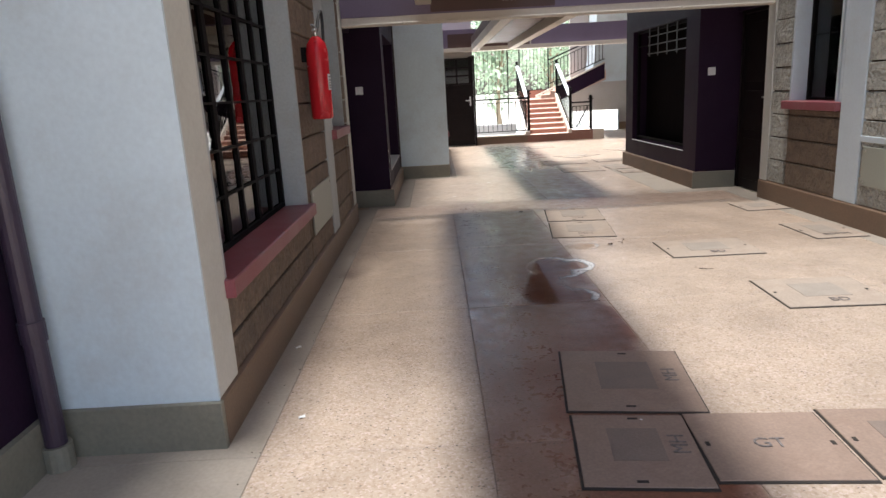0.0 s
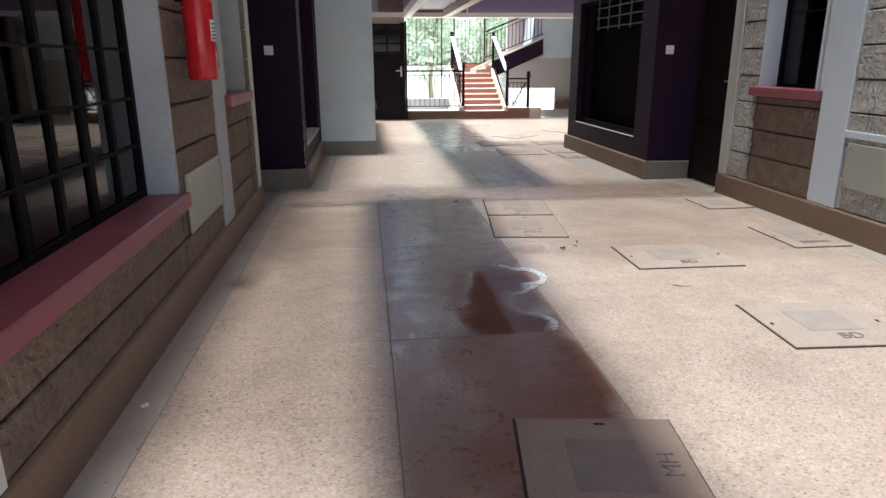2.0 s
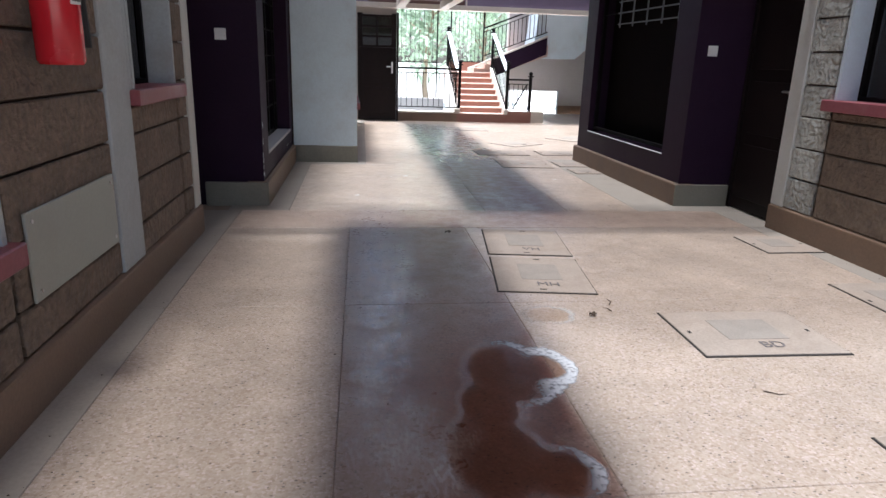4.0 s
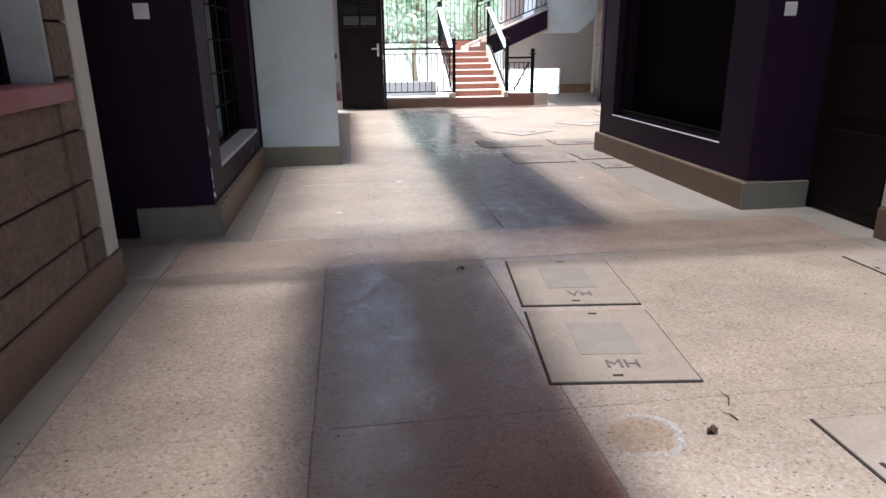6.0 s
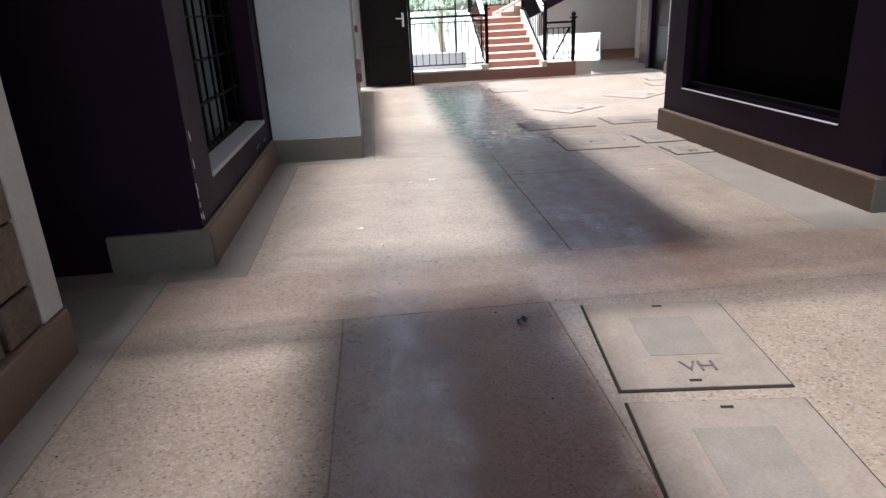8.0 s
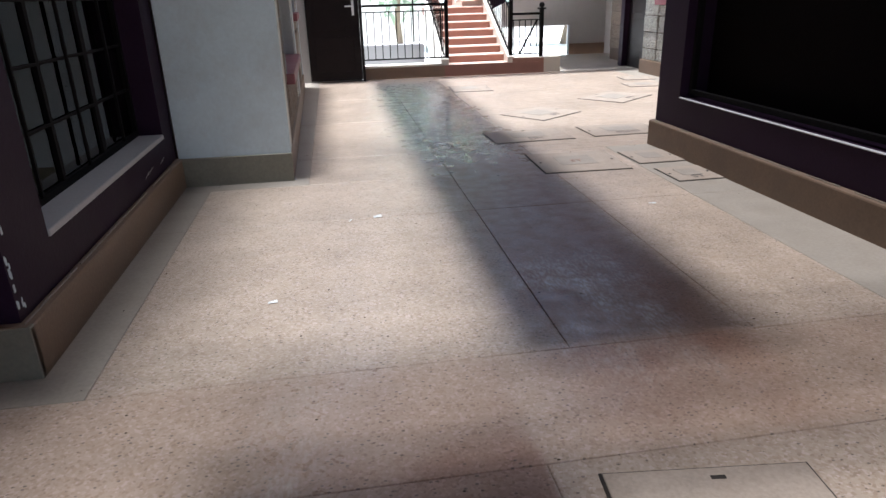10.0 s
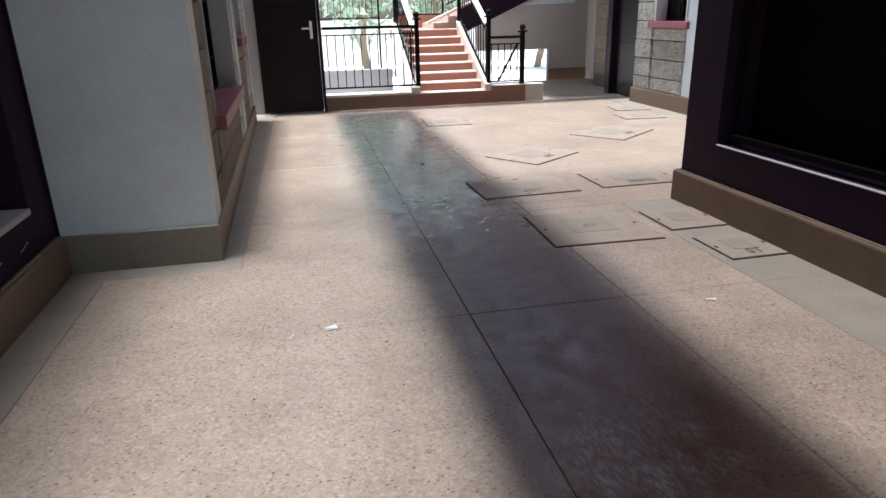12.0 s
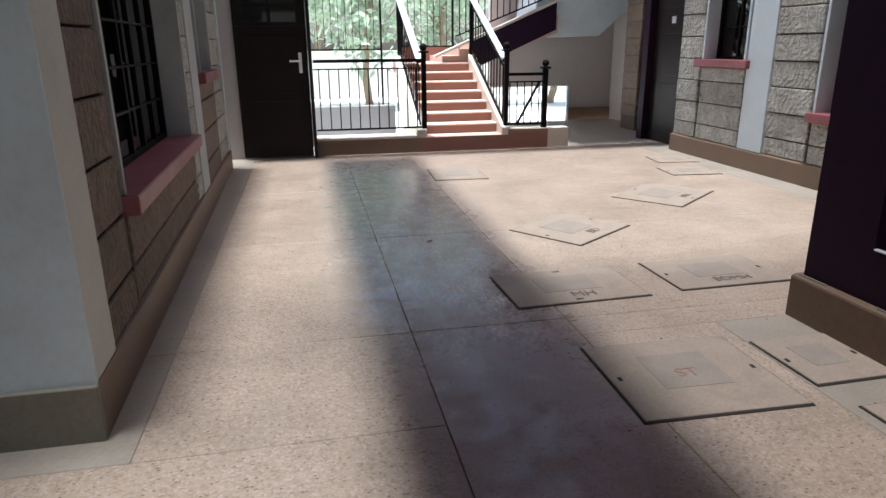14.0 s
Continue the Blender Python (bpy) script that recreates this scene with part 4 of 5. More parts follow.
structure("ceiling_east_far", B(5.91, 12.35, TOP, 8.0, 17.2, TOP + 0.15), GREYWALL, "plain slab over the rooms", "ceiling")
structure("ceiling_east", B(4.281, 1.0, TOP, 8.0, 12.34, TOP + 0.15), GREYWALL, "plain slab over the rooms", "ceiling")
structure("ceiling_east_block", B(3.78, 9.52, TOP, 4.28, 12.34, TOP + 0.15), GREYWALL, "plain slab over the rooms", "ceiling")

# ---- unseen upper walls added to hold back sky light, and walkways across the well ----
UP = 6.0
structure("upper_wall_west", B(-0.95, 1.0, TOP + 0.151, -0.65, 6.8, UP), MAUVE, "unseen mauve upper wall added to cut sky light", "wall")
structure("upper_wall_west_forward", B(-0.95, 6.801, TOP + 0.151, -0.3, 9.4, UP), MAUVE, "unseen mauve upper wall added to cut sky light", "wall")
structure("upper_wall_east", B(4.33, 1.0, TOP + 0.151, 4.6, 9.54, UP), MAUVE, "unseen mauve upper wall added to cut sky light", "wall")
structure("upper_block_west", B(-0.3, 9.46, TOP + 0.151, 0.08, 11.94, UP), PURPLE, "unseen aubergine upper wall added to cut sky light", "wall")
structure("upper_block_east", B(3.84, 9.55, TOP + 0.151, 4.3, 12.44, UP), PURPLE, "unseen aubergine upper wall added to cut sky light", "wall")
structure("upper_wall_west_far", B(-0.1, 11.96, TOP + 0.151, 0.4, 17.0, UP), MAUVE, "unseen mauve upper wall added to cut sky light", "wall")
structure("upper_wall_east_far", B(5.94, 12.45, TOP + 0.151, 6.2, 17.2, UP), MAUVE, "unseen mauve upper wall added to cut sky light", "wall")


# unseen sheets overhead, each tint chosen to set the floor's brightness below
roof = structure("court_filter", B(1.25, 1.0, UP + 0.004, 6.2, 6.599, UP + 0.012), SUN_FILTER, "unseen translucent sheet added overhead to dim the sun", "roof")
for nm, xa, ya, xb, yb, m in (("south", -2.6, 1.0, 1.249, 4.399, SUN_FILTER), ("southwest", -2.6, 4.4, 1.249, 6.599, SUN_FILTER_DIMMEST), ("grimy", -2.6, 6.6, 0.449, 8.499, SUN_FILTER_DIMMEST), ("middle", 0.45, 6.6, 1.249, 8.499, SUN_FILTER_DIM), ("east", 1.25, 6.6, 6.2, 13.2, SUN_FILTER_DIM), ("west", -2.6, 8.5, 1.249, 13.2, SUN_FILTER)):
    structure("court_filter_" + nm, B(xa, ya, UP + 0.004, xb, yb, UP + 0.012), m, "unseen tinted sheet added overhead to dim the sun", "roof")

structure("court_filter_north", B(-0.6, 13.201, UP + 0.004, 6.2, 17.6, UP + 0.012), SUN_FILTER_LIGHT, "unseen paler sheet added overhead to dim the sun less", "roof")


def walkway(name, x0, y0, x1, y1, z0, z1, along, lips=CREAM, slab=BROWN):
    bm = bmesh.new()
    box(bm, x0, y0, z0 + 0.14, x1, y1, z1)
    ob = structure(name, bm, slab, "brown and cream painted concrete walkway slab overhead", "walkway")
    if along == "y":
        for a, b in ((x0, x0 + 0.16), (x1 - 0.16, x1)):
            part("edge_beam", B(a, y0, z0, b, y1, z0 + 0.138, bevel=0.004), lips, ob)
    else:
        for a, b in ((y0, y0 + 0.12), (y1 - 0.12, y1)):
            part("edge_beam", B(x0, a, z0, x1, b, z0 + 0.138, bevel=0.004), lips, ob)
    return ob


walkway("walkway_near", 0.53, 1.5, 1.58, 8.56, 2.2, 2.5, "y", slab=CREAM)
walkway("walkway_far", 1.59, 9.2, 2.6, 17.3, 2.2, 2.5, "y")
cw = structure("walkway_cross", B(-0.24, 8.58, 2.02, 4.22, 8.645, 2.5, bevel=0.004), CREAM, "cream painted beam between the blocks, with unseen shading slats above", "walkway")
# unseen slats added above the beam to cast a soft half shade
for k in range(1, 5):
    part("shade_slat", B(-0.3, 8.58 + 0.19 * k, 3.4, 4.35, 8.66 + 0.19 * k, 3.46, bevel=0.004), CREAM, cw)
part("fascia", B(-0.24, 8.565, 2.11, 4.22, 8.578, 2.9), MAUVE, cw)
part("fascia", B(0.68, 8.555, 2.125, 1.95, 8.563, 2.9), BROWN, cw)
# unseen slab added to draw out the near walkway's shadow
part("shade_slab", B(0.53, 8.66, 2.55, 1.58, 8.82, 2.65), CREAM, cw)
part("conduit", tube(bmesh.new(), (-0.24, 8.548, 2.035), (4.2, 8.548, 2.035), 0.011, 10), CREAM, cw, "thin cream conduit under the beam")
for x in (0.4, 1.35, 2.3, 3.25):
    part("saddle_clip", B(x - 0.012, 8.535, 2.02, x + 0.012, 8.57, 2.05, bevel=0.003), CREAM, cw)
nb = structure("beam_north", B(0.75, 17.44, 2.29, 6.2, 17.67, 2.7), MAUVE, "mauve painted beam over the stair", "beam")
part("lip", B(0.75, 17.39, 2.2, 6.2, 17.7, 2.289), CREAM, nb)
part("band", B(1.05, 17.43, 2.292, 2.95, 17.439, 2.6), BROWN, nb)
part("conduit", tube(bmesh.new(), (2.98, 17.415, 2.2), (2.98, 17.415, 2.7), 0.014, 10), CREAM, nb, "thin cream conduit on the beam")


# ---- north end: door, railings, stair ----
door = empty("door_north", 1.25, 17.62, 0, "dark brown steel door with small panes above and a chrome handle", "door", kind="structure")


def under(parent, name, bm, m, label=""):
    bmesh.ops.translate(bm, verts=bm.verts, vec=-parent.location)
    return part(name, bm, m, parent, label)


X0, X1, DY = 0.84, 1.615, 17.62
under(door, "door_leaf", B(X0, DY, 0.02, X1, DY + 0.04, 1.45, bevel=0.003), DOOR)
under(door, "stile", B(X0, DY, 1.451, X0 + 0.1, DY + 0.04, 2.1), DOOR)
under(door, "stile", B(X1 - 0.1, DY, 1.451, X1, DY + 0.04, 2.1), DOOR)
for z in (1.451, 1.64, 1.83, 2.03):
    under(door, "rail", B(X0 + 0.1, DY, z, X1 - 0.1, DY + 0.04, z + 0.04), DOOR)
under(door, "rail", B((X0 + X1) / 2 - 0.02, DY + 0.005, 1.491, (X0 + X1) / 2 + 0.02, DY + 0.035, 2.03), DOOR)
under(door, "pane", B(X0 + 0.1, DY + 0.018, 1.48, X1 - 0.1, DY + 0.022, 2.04), GLASS)
for z0, z1 in ((0.15, 0.65), (0.75, 1.35)):
    under(door, "door_panel", B(X0 + 0.1, DY - 0.01, z0, X1 - 0.1, DY, z1, bevel=0.004), DOOR)
under(door, "handle_plate", B(X1 - 0.1, DY - 0.008, 0.95, X1 - 0.065, DY, 1.17), CHROME)
under(door, "door_handle", tube(bmesh.new(), (X1 - 0.2, DY - 0.045, 1.08), (X1 - 0.075, DY - 0.045, 1.08), 0.011, 10), CHROME, "chrome lever handle")
structure("door_jamb_north", B(1.622, 17.58, 0, 1.66, 17.695, 2.12), DOOR, "dark door jamb", "door frame")
structure("wall_north_west", B(-0.2, 17.68, 0, 1.62, 17.82, 3.0), GREYWALL, "plain wall behind the open door", "wall")

kerb = structure("kerb_north", B(1.66, YE, -0.3, 2.9, YE + 0.28, 0.2, bevel=0.006), CREAM, "cream concrete kerb under the railing", "kerb")
part("kerb_face", B(1.66, YE - 0.012, 0.0, 2.9, YE - 0.001, 0.17), PLINTH, kerb)

RISE, RUN, NST = 0.116, 0.25, 8
SX0, SX1 = 2.97, 3.91
stair = empty("staircase", (SX0 + SX1) / 2, YE, 0, "terracotta painted concrete stair with worn pale nosings", "staircase", kind="structure")
for k in range(NST):
    z = 0.18 + RISE * k
    y = YE + RUN * k
    zb = -0.3 if k == 0 else z - RISE - 0.05
    under(stair, "step", B(SX0, y, zb, SX1, y + RUN + (1.0 if k == NST - 1 else 0.03), z - 0.02), TERRACOTTA)
    under(stair, "tread", B(SX0, y - 0.012, z - 0.02, SX1, y + RUN + (1.0 if k == NST - 1 else 0.0), z, bevel=0.004), NOSING)
LZ = 0.18 + RISE * (NST - 1)
LY = YE + RUN * (NST - 1)
for x0, x1 in ((SX0 - 0.12, SX0), (SX1, SX1 + 0.1)):
    under(stair, "stringer", prism(bmesh.new(), [(YE, -0.3), (YE, 0.26), (LY + 0.05, LZ + 0.12), (LY + 0.05, LZ - 0.3), (YE + 0.7, -0.3)], "x", x0, x1), CREAM)
under(stair, "landing_kerb", B(3.1, 20.63, LZ - 0.3, 3.96, 20.72, 1.21), TERRACOTTA)
under(stair, "base_face", B(2.9, YE - 0.014, -0.02, 4.5, YE - 0.001, 0.17), TERRACOTTA)
under(stair, "side_kerb", B(SX1 + 0.1, YE, -0.3, 4.78, YE + 0.16, 0.24, bevel=0.005), CREAM)
under(stair, "side_kerb_face", B(3.99, YE - 0.012, 0.171, 4.5, YE - 0.001, 0.235), TERRACOTTA)
# second flight, rising to the east from the landing
FX0, FY0, FY1, n2 = 3.55, 19.55, 20.62, 7
pts = [(FX0, LZ - 0.05)]
for k in range(n2):
    pts += [(FX0 + 0.25 * k, LZ + 0.095 * (k + 1)), (FX0 + 0.25 * (k + 1), LZ + 0.095 * (k + 1))]
xe, ze = 5.25, 1.82
under(stair, "upper_flight", prism(bmesh.new(), pts + [(FX0 + 0.25 * n2, 1.4), (4.05, LZ - 0.05)], "y", FY0 + 0.03, FY1), NOSING)
under(stair, "upper_stringer", prism(bmesh.new(), [(3.95, 1.275), (xe, ze), (xe, ze - 0.38), (4.1, 0.94), (3.95, 0.94)], "y", FY0 - 0.04, FY0 + 0.03), PURPLE)
under(stair, "upper_string_cap", prism(bmesh.new(), [(3.42, LZ + 0.061), (xe, ze + 0.001), (xe, ze + 0.04), (3.42, LZ + 0.1)], "y", FY0 - 0.06, FY0 + 0.08), CREAM)


def newel(x, y, z0, z1, parent, w=0.055):
    bm = bmesh.new()
    box(bm, x - w / 2, y - w / 2, z0, x + w / 2, y + w / 2, z1 - 0.11, bevel=0.004)
    under(parent, "post", bm, BLACK)
    under(parent, "cap", B(x - 0.055, y - 0.055, z1 - 0.11, x + 0.055, y + 0.055, z1 - 0.085, bevel=0.004), BLACK)
    under(parent, "ball", ball(bmesh.new(), (x, y, z1 - 0.045), 0.043), BLACK)


def railing(name, p, q, zb0, zt0, zb1, zt1, count, label, extra_rail=0.09, handrail=0.05, wide=False):
    """Balusters between a bottom and a top rail from p to q (x, y), with heights at both ends."""
    r = empty(name, p[0], p[1], 0, label, "railing", "stair railings")
    P = lambda f, z0, z1: (p[0] + (q[0] - p[0]) * f, p[1] + (q[1] - p[1]) * f, z0 + (z1 - z0) * f)
    under(r, "bottom_rail", bar(bmesh.new(), P(0, zb0, zb1), P(1, zb0, zb1), 0.02, 0.02), BLACK)
    under(r, "top_rail", bar(bmesh.new(), P(0, zt0, zt1), P(1, zt0, zt1), handrail, handrail * 0.7), BLACK)
    if extra_rail:
        under(r, "second_rail", bar(bmesh.new(), P(0, zt0 - extra_rail, zt1 - extra_rail), P(1, zt0 - extra_rail, zt1 - extra_rail), 0.016, 0.016), BLACK)
    for k in range(count):
        f = (k + 0.5) / count
        under(r, "baluster", bar(bmesh.new(), P(f, zb0, zb1), P(f, zt0 - extra_rail, zt1 - extra_rail), 0.013, 0.013), BLACK)
    return r


RY = YE + 0.06
r = railing("railing", (1.67, RY), (2.92, RY), 0.29, 1.07, 0.29, 1.07, 11, "black painted steel railing on a concrete kerb")
newel(2.95, RY, 0.0, 1.26, r)
r = railing("railing", (3.97, RY), (4.44, RY), 0.29, 0.89, 0.29, 0.89, 5, "short black painted steel railing beside the stair")
newel(3.97, RY, 0.19, 1.27, r)
newel(4.467, RY, 0.0, 1.06, r, 0.06)
under(r, "diagonal", bar(bmesh.new(), (4.12, RY, 0.3), (4.4, RY + 0.01, 0.8), 0.04, 0.02), BLACK)
r = railing("railing", (SX0 - 0.06, YE + 0.1), (SX0 - 0.06, LY), 0.32, 1.05, LZ + 0.16, LZ + 0.85, 12, "black sloping stair railing with a pale worn handrail")
newel(SX0 - 0.06, LY + 0.05, LZ, LZ + 1.0, r)
under(r, "hand_rail", bar(bmesh.new(), (SX0 - 0.06, YE + 0.1, 1.07), (SX0 - 0.06, LY, LZ + 0.87), 0.08, 0.02), HANDRAIL, "worn grey painted handrail")
r = railing("railing", (SX1 + 0.05, YE + 0.1), (SX1 + 0.05, LY), 0.32, 1.05, LZ + 0.16, LZ + 0.85, 12, "black sloping stair railing with a pale worn handrail")
newel(SX1 + 0.05, LY + 0.05, LZ, LZ + 1.0, r)
under(r, "hand_rail", bar(bmesh.new(), (SX1 + 0.05, YE + 0.1, 1.07), (SX1 + 0.05, LY, LZ + 0.87), 0.08, 0.02), HANDRAIL, "worn grey painted handrail")
railing("railing", (3.75, FY0), (xe, FY0), 1.36, 1.98, ze + 0.12, ze + 0.75, 16, "black railing of the upper stair flight")


def grille(x0, x1, y, z0, z1, count):
    g = empty("security_grille", x0, y, 0, "tall thin black steel security grille before the trees", "grille", "security grilles")
    for z in (z0, z1):
        under(g, "rail", bar(bmesh.new(), (x0, y, z), (x1, y, z), 0.02, 0.02), BLACK)
    for k in range(count + 1):
        x = x0 + (x1 - x0) * k / count
        under(g, "bar", bar(bmesh.new(), (x, y, z0), (x, y, z1), 0.009, 0.009), BLACK)
    for x in (x0, x1):
        under(g, "post", bar(bmesh.new(), (x, y, 0.3 if z0 < 1.2 else 1.21), (x, y, z1 + 0.02), 0.03, 0.03), BLACK)
    return g


grille(0.9, 2.82, 20.99, 1.18, 2.75, 17)
grille(3.12, 3.94, 20.67, 1.22, 2.75, 8)

# east end beside the stair: hanging wall, side door
structure("wall_north_east", B(4.55, 20.62, 0.56, 5.94, 20.74, 3.4), GREYWALL, "grey painted wall hanging above a low opening", "wall")
structure("opening_jamb", B(5.9, 20.58, -0.02, 5.94, 20.62, 0.56), TRIM, "white painted jamb of the low opening", "trim")
structure("wall_north_corner", B(5.94, 20.62, -0.02, 6.7, 20.74, 3.4), GREYWALL, "grey painted wall with a dark dado", "wall")
structure("wall_north_return", B(6.7, 18.32, -0.02, 7.5, 20.74, 3.4), GREYWALL, "grey painted wall beyond the stair", "wall")
structure("dado", B(5.95, 20.6, -0.02, 6.7, 20.62, 0.2), PLINTH, "dark brown painted dado", "dado")
# unseen slab, added to keep the sun off this floor
structure("shade_slab_north_east", B(4.6, 17.72, 3.42, 7.5, 20.62, 3.55), GREYWALL, "unseen plain slab added to shade the floor by the side door", "ceiling")
structure("upper_landing", prism(bmesh.new(), [(5.12, 1.34), (5.98, 1.35), (6.45, 1.75), (6.45, 3.2), (5.08, 3.2), (5.0, 1.95), (4.93, 1.52)], "y", 19.62, 20.52), WHITE, "white painted underside of the upper landing", "landing")
pn = structure("pier_north_east", B(6.3, 18.9, -0.02, 6.69, 19.34, 3.0), MORTAR, "dressed stone pier", "wall")
for a, b in zip(COURSES, COURSES[1:]):
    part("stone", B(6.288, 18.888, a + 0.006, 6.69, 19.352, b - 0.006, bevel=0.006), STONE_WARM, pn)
structure("door_frame_north_east", B(5.97, 18.06, -0.02, 6.12, 18.2, 2.3, bevel=0.004), PURPLE, "aubergine painted door surround", "door frame")
ed = structure("door_north_east", B(6.06, 17.14, -0.02, 6.11, 18.058, 2.3), DOOR, "closed dark steel door beside the stair", "door")
for z0, z1 in ((0.15, 0.75), (0.85, 1.35), (1.65, 2.15)):
    part("door_panel", B(6.048, 17.28, z0, 6.06, 17.93, z1, bevel=0.004), DOOR, ed)
part("notice", B(6.05, 17.58, 1.47, 6.059, 17.66, 1.55), PAPER, ed, "small white notice")
structure("wall_east_end", B(6.12, 17.14, -0.02, 6.7, 18.32, 3.4), GREYWALL, "plain wall behind the side door", "wall")

# ---- outside ----
ground = structure("ground", B(-80, YE + 0.281, -0.42, 80, 140, -0.32), YARD, "pale concrete yard", "ground")
yw = structure("yard_wall", B(-6, 20.8, -0.32, 3.0, 20.95, 0.3, bevel=0.01), YARD_WALL, "low rendered wall round the yard", "wall")
bw = structure("boundary_wall", B(-20, 31.0, -0.32, 24, 31.25, 1.1), YARD, "pale boundary wall below the trees", "wall")


def tree(x, y, h, spread, seed, n=900, leaf=0.16):
    rng = random.Random(seed)
    t = empty("tree", x, y, -0.32, "leafy green tree with long drooping leaves beyond the yard", "tree", "trees beyond the yard")
    bm = bmesh.new()
    tips = []
    p = Vector((0, 0, 0))
    r0 = 0.11
    segs = 5
    for k in range(segs):
        q = p + Vector((rng.uniform(-0.15, 0.15), rng.uniform(-0.15, 0.15), h * 0.75 / segs))
        tube(bm, p, q, r0 * (1 - k / segs * 0.7), 8, r0 * (1 - (k + 1) / segs * 0.7))
        if k >= 1:
            for _ in range(4):
                a = rng.uniform(0, 6.283)
                e = q + Vector((math.cos(a) * spread * rng.uniform(0.4, 0.9), math.sin(a) * spread * rng.uniform(0.4, 0.9), h * rng.uniform(0.05, 0.25)))
                tube(bm, q, e, 0.035, 6, 0.012)
                tips.append((q, e))
        p = q
    part("trunk", bm, BARK, t)
    verts, faces = [], []
    for _ in range(n):
        q, e = rng.choice(tips)
        c = q.lerp(e, rng.uniform(0.3, 1.15)) + Vector((rng.gauss(0, 0.35), rng.gauss(0, 0.35), rng.gauss(0, 0.4)))
        L, W = leaf * rng.uniform(0.7, 2.2), leaf * rng.uniform(0.25, 0.5)
        rot = Euler((rng.uniform(-1.2, 0.4), rng.uniform(-0.6, 0.6), rng.uniform(0, 6.283))).to_matrix()
        b = len(verts)
        for u, v, wz in ((0, 0, 0), (W, L * 0.5, 0.02), (0, L, -0.05), (-W, L * 0.5, 0.02)):
            verts.append(c + rot @ Vector((u, v, wz)))
        faces += [(b, b + 1, b + 2), (b, b + 2, b + 3)]
    me = bpy.data.meshes.new("crown")
    me.from_pydata(verts, [], faces)
    me.materials.append(LEAF)
    ob = new("crown", me)
    ob.parent = t
    return t


for k, (x, y, h, sp) in enumerate(((-2.5, 27, 4.6, 1.7), (0.6, 28.5, 5.2, 1.9), (3.2, 27.5, 4.8, 1.8), (5.6, 29, 5.5, 2.0), (8.2, 27.5, 5, 1.9), (-6, 30, 6, 2.2), (2.0, 33, 7, 2.6), (6.5, 34, 7.5, 2.6), (-2.0, 34, 7.5, 2.6), (11.0, 32, 7, 2.5))):
    tree(x, y, h + 0.3, sp, 11 + k, 1300, 0.19)

# ---- things in the court ----
COVERS = [
    (1.48, 4.3, 0.565, 0.635, -7.5, "MH", 90), (1.352, 3.705, 0.44, 0.5, -6.6, "MH", 90), (1.839, 3.684, 0.51, 0.47, -5, "GT", 1), (2.37, 3.66, 0.5, 0.47, -5, "", 0),
    (3.0, 5.37, 0.63, 0.555, -3, "BD", 0), (2.79, 6.6, 0.7, 0.52, -1, "BD", 0), (3.94, 6.98, 0.42, 0.6, 0, "BDMH", 0), (3.97, 8.17, 0.43, 0.43, 1, "", 0),
    (1.98, 7.53, 0.556, 0.66, -6.8, "MH", 0), (2.063, 8.262, 0.559, 0.655, -6.3, "VH", 0),
    (2.955, 11.93, 0.635, 0.575, -1.5, "ST", 1), (2.87, 12.955, 0.71, 0.47, 2, "MH", 0), (3.755, 12.99, 0.66, 0.45, 1, "BDMH", 0), (3.56, 11.94, 0.36, 0.38, 1, "", 0),
    (3.585, 11.41, 0.325, 0.345, 1, "ST", 0), (3.325, 14.04, 0.647, 0.56, 36, "BD", 0), (4.51, 14.875, 0.733, 0.587, 39, "MH", 0), (5.31, 15.79, 0.5, 0.4, -6, "", 0),
    (5.51, 16.47, 0.44, 0.4, -8, "", 0), (3.0, 16.2, 0.515, 0.59, -3, "", 0),
]


def lettering(text, size, material, parent, m, name="lettering"):
    cu = bpy.data.curves.new(name, 'FONT')
    cu.body, cu.size, cu.align_x, cu.align_y, cu.extrude = text, size, 'CENTER', 'CENTER', 0.0006
    tmp = new("tmp", cu)
    dg = bpy.context.evaluated_depsgraph_get()
    me = bpy.data.meshes.new_from_object(tmp.evaluated_get(dg))
    bpy.data.objects.remove(tmp)
    me.materials.clear()
    me.materials.append(material)
    ob = new(name, me)
    ob.parent = parent
    ob.matrix_local = m
    return ob


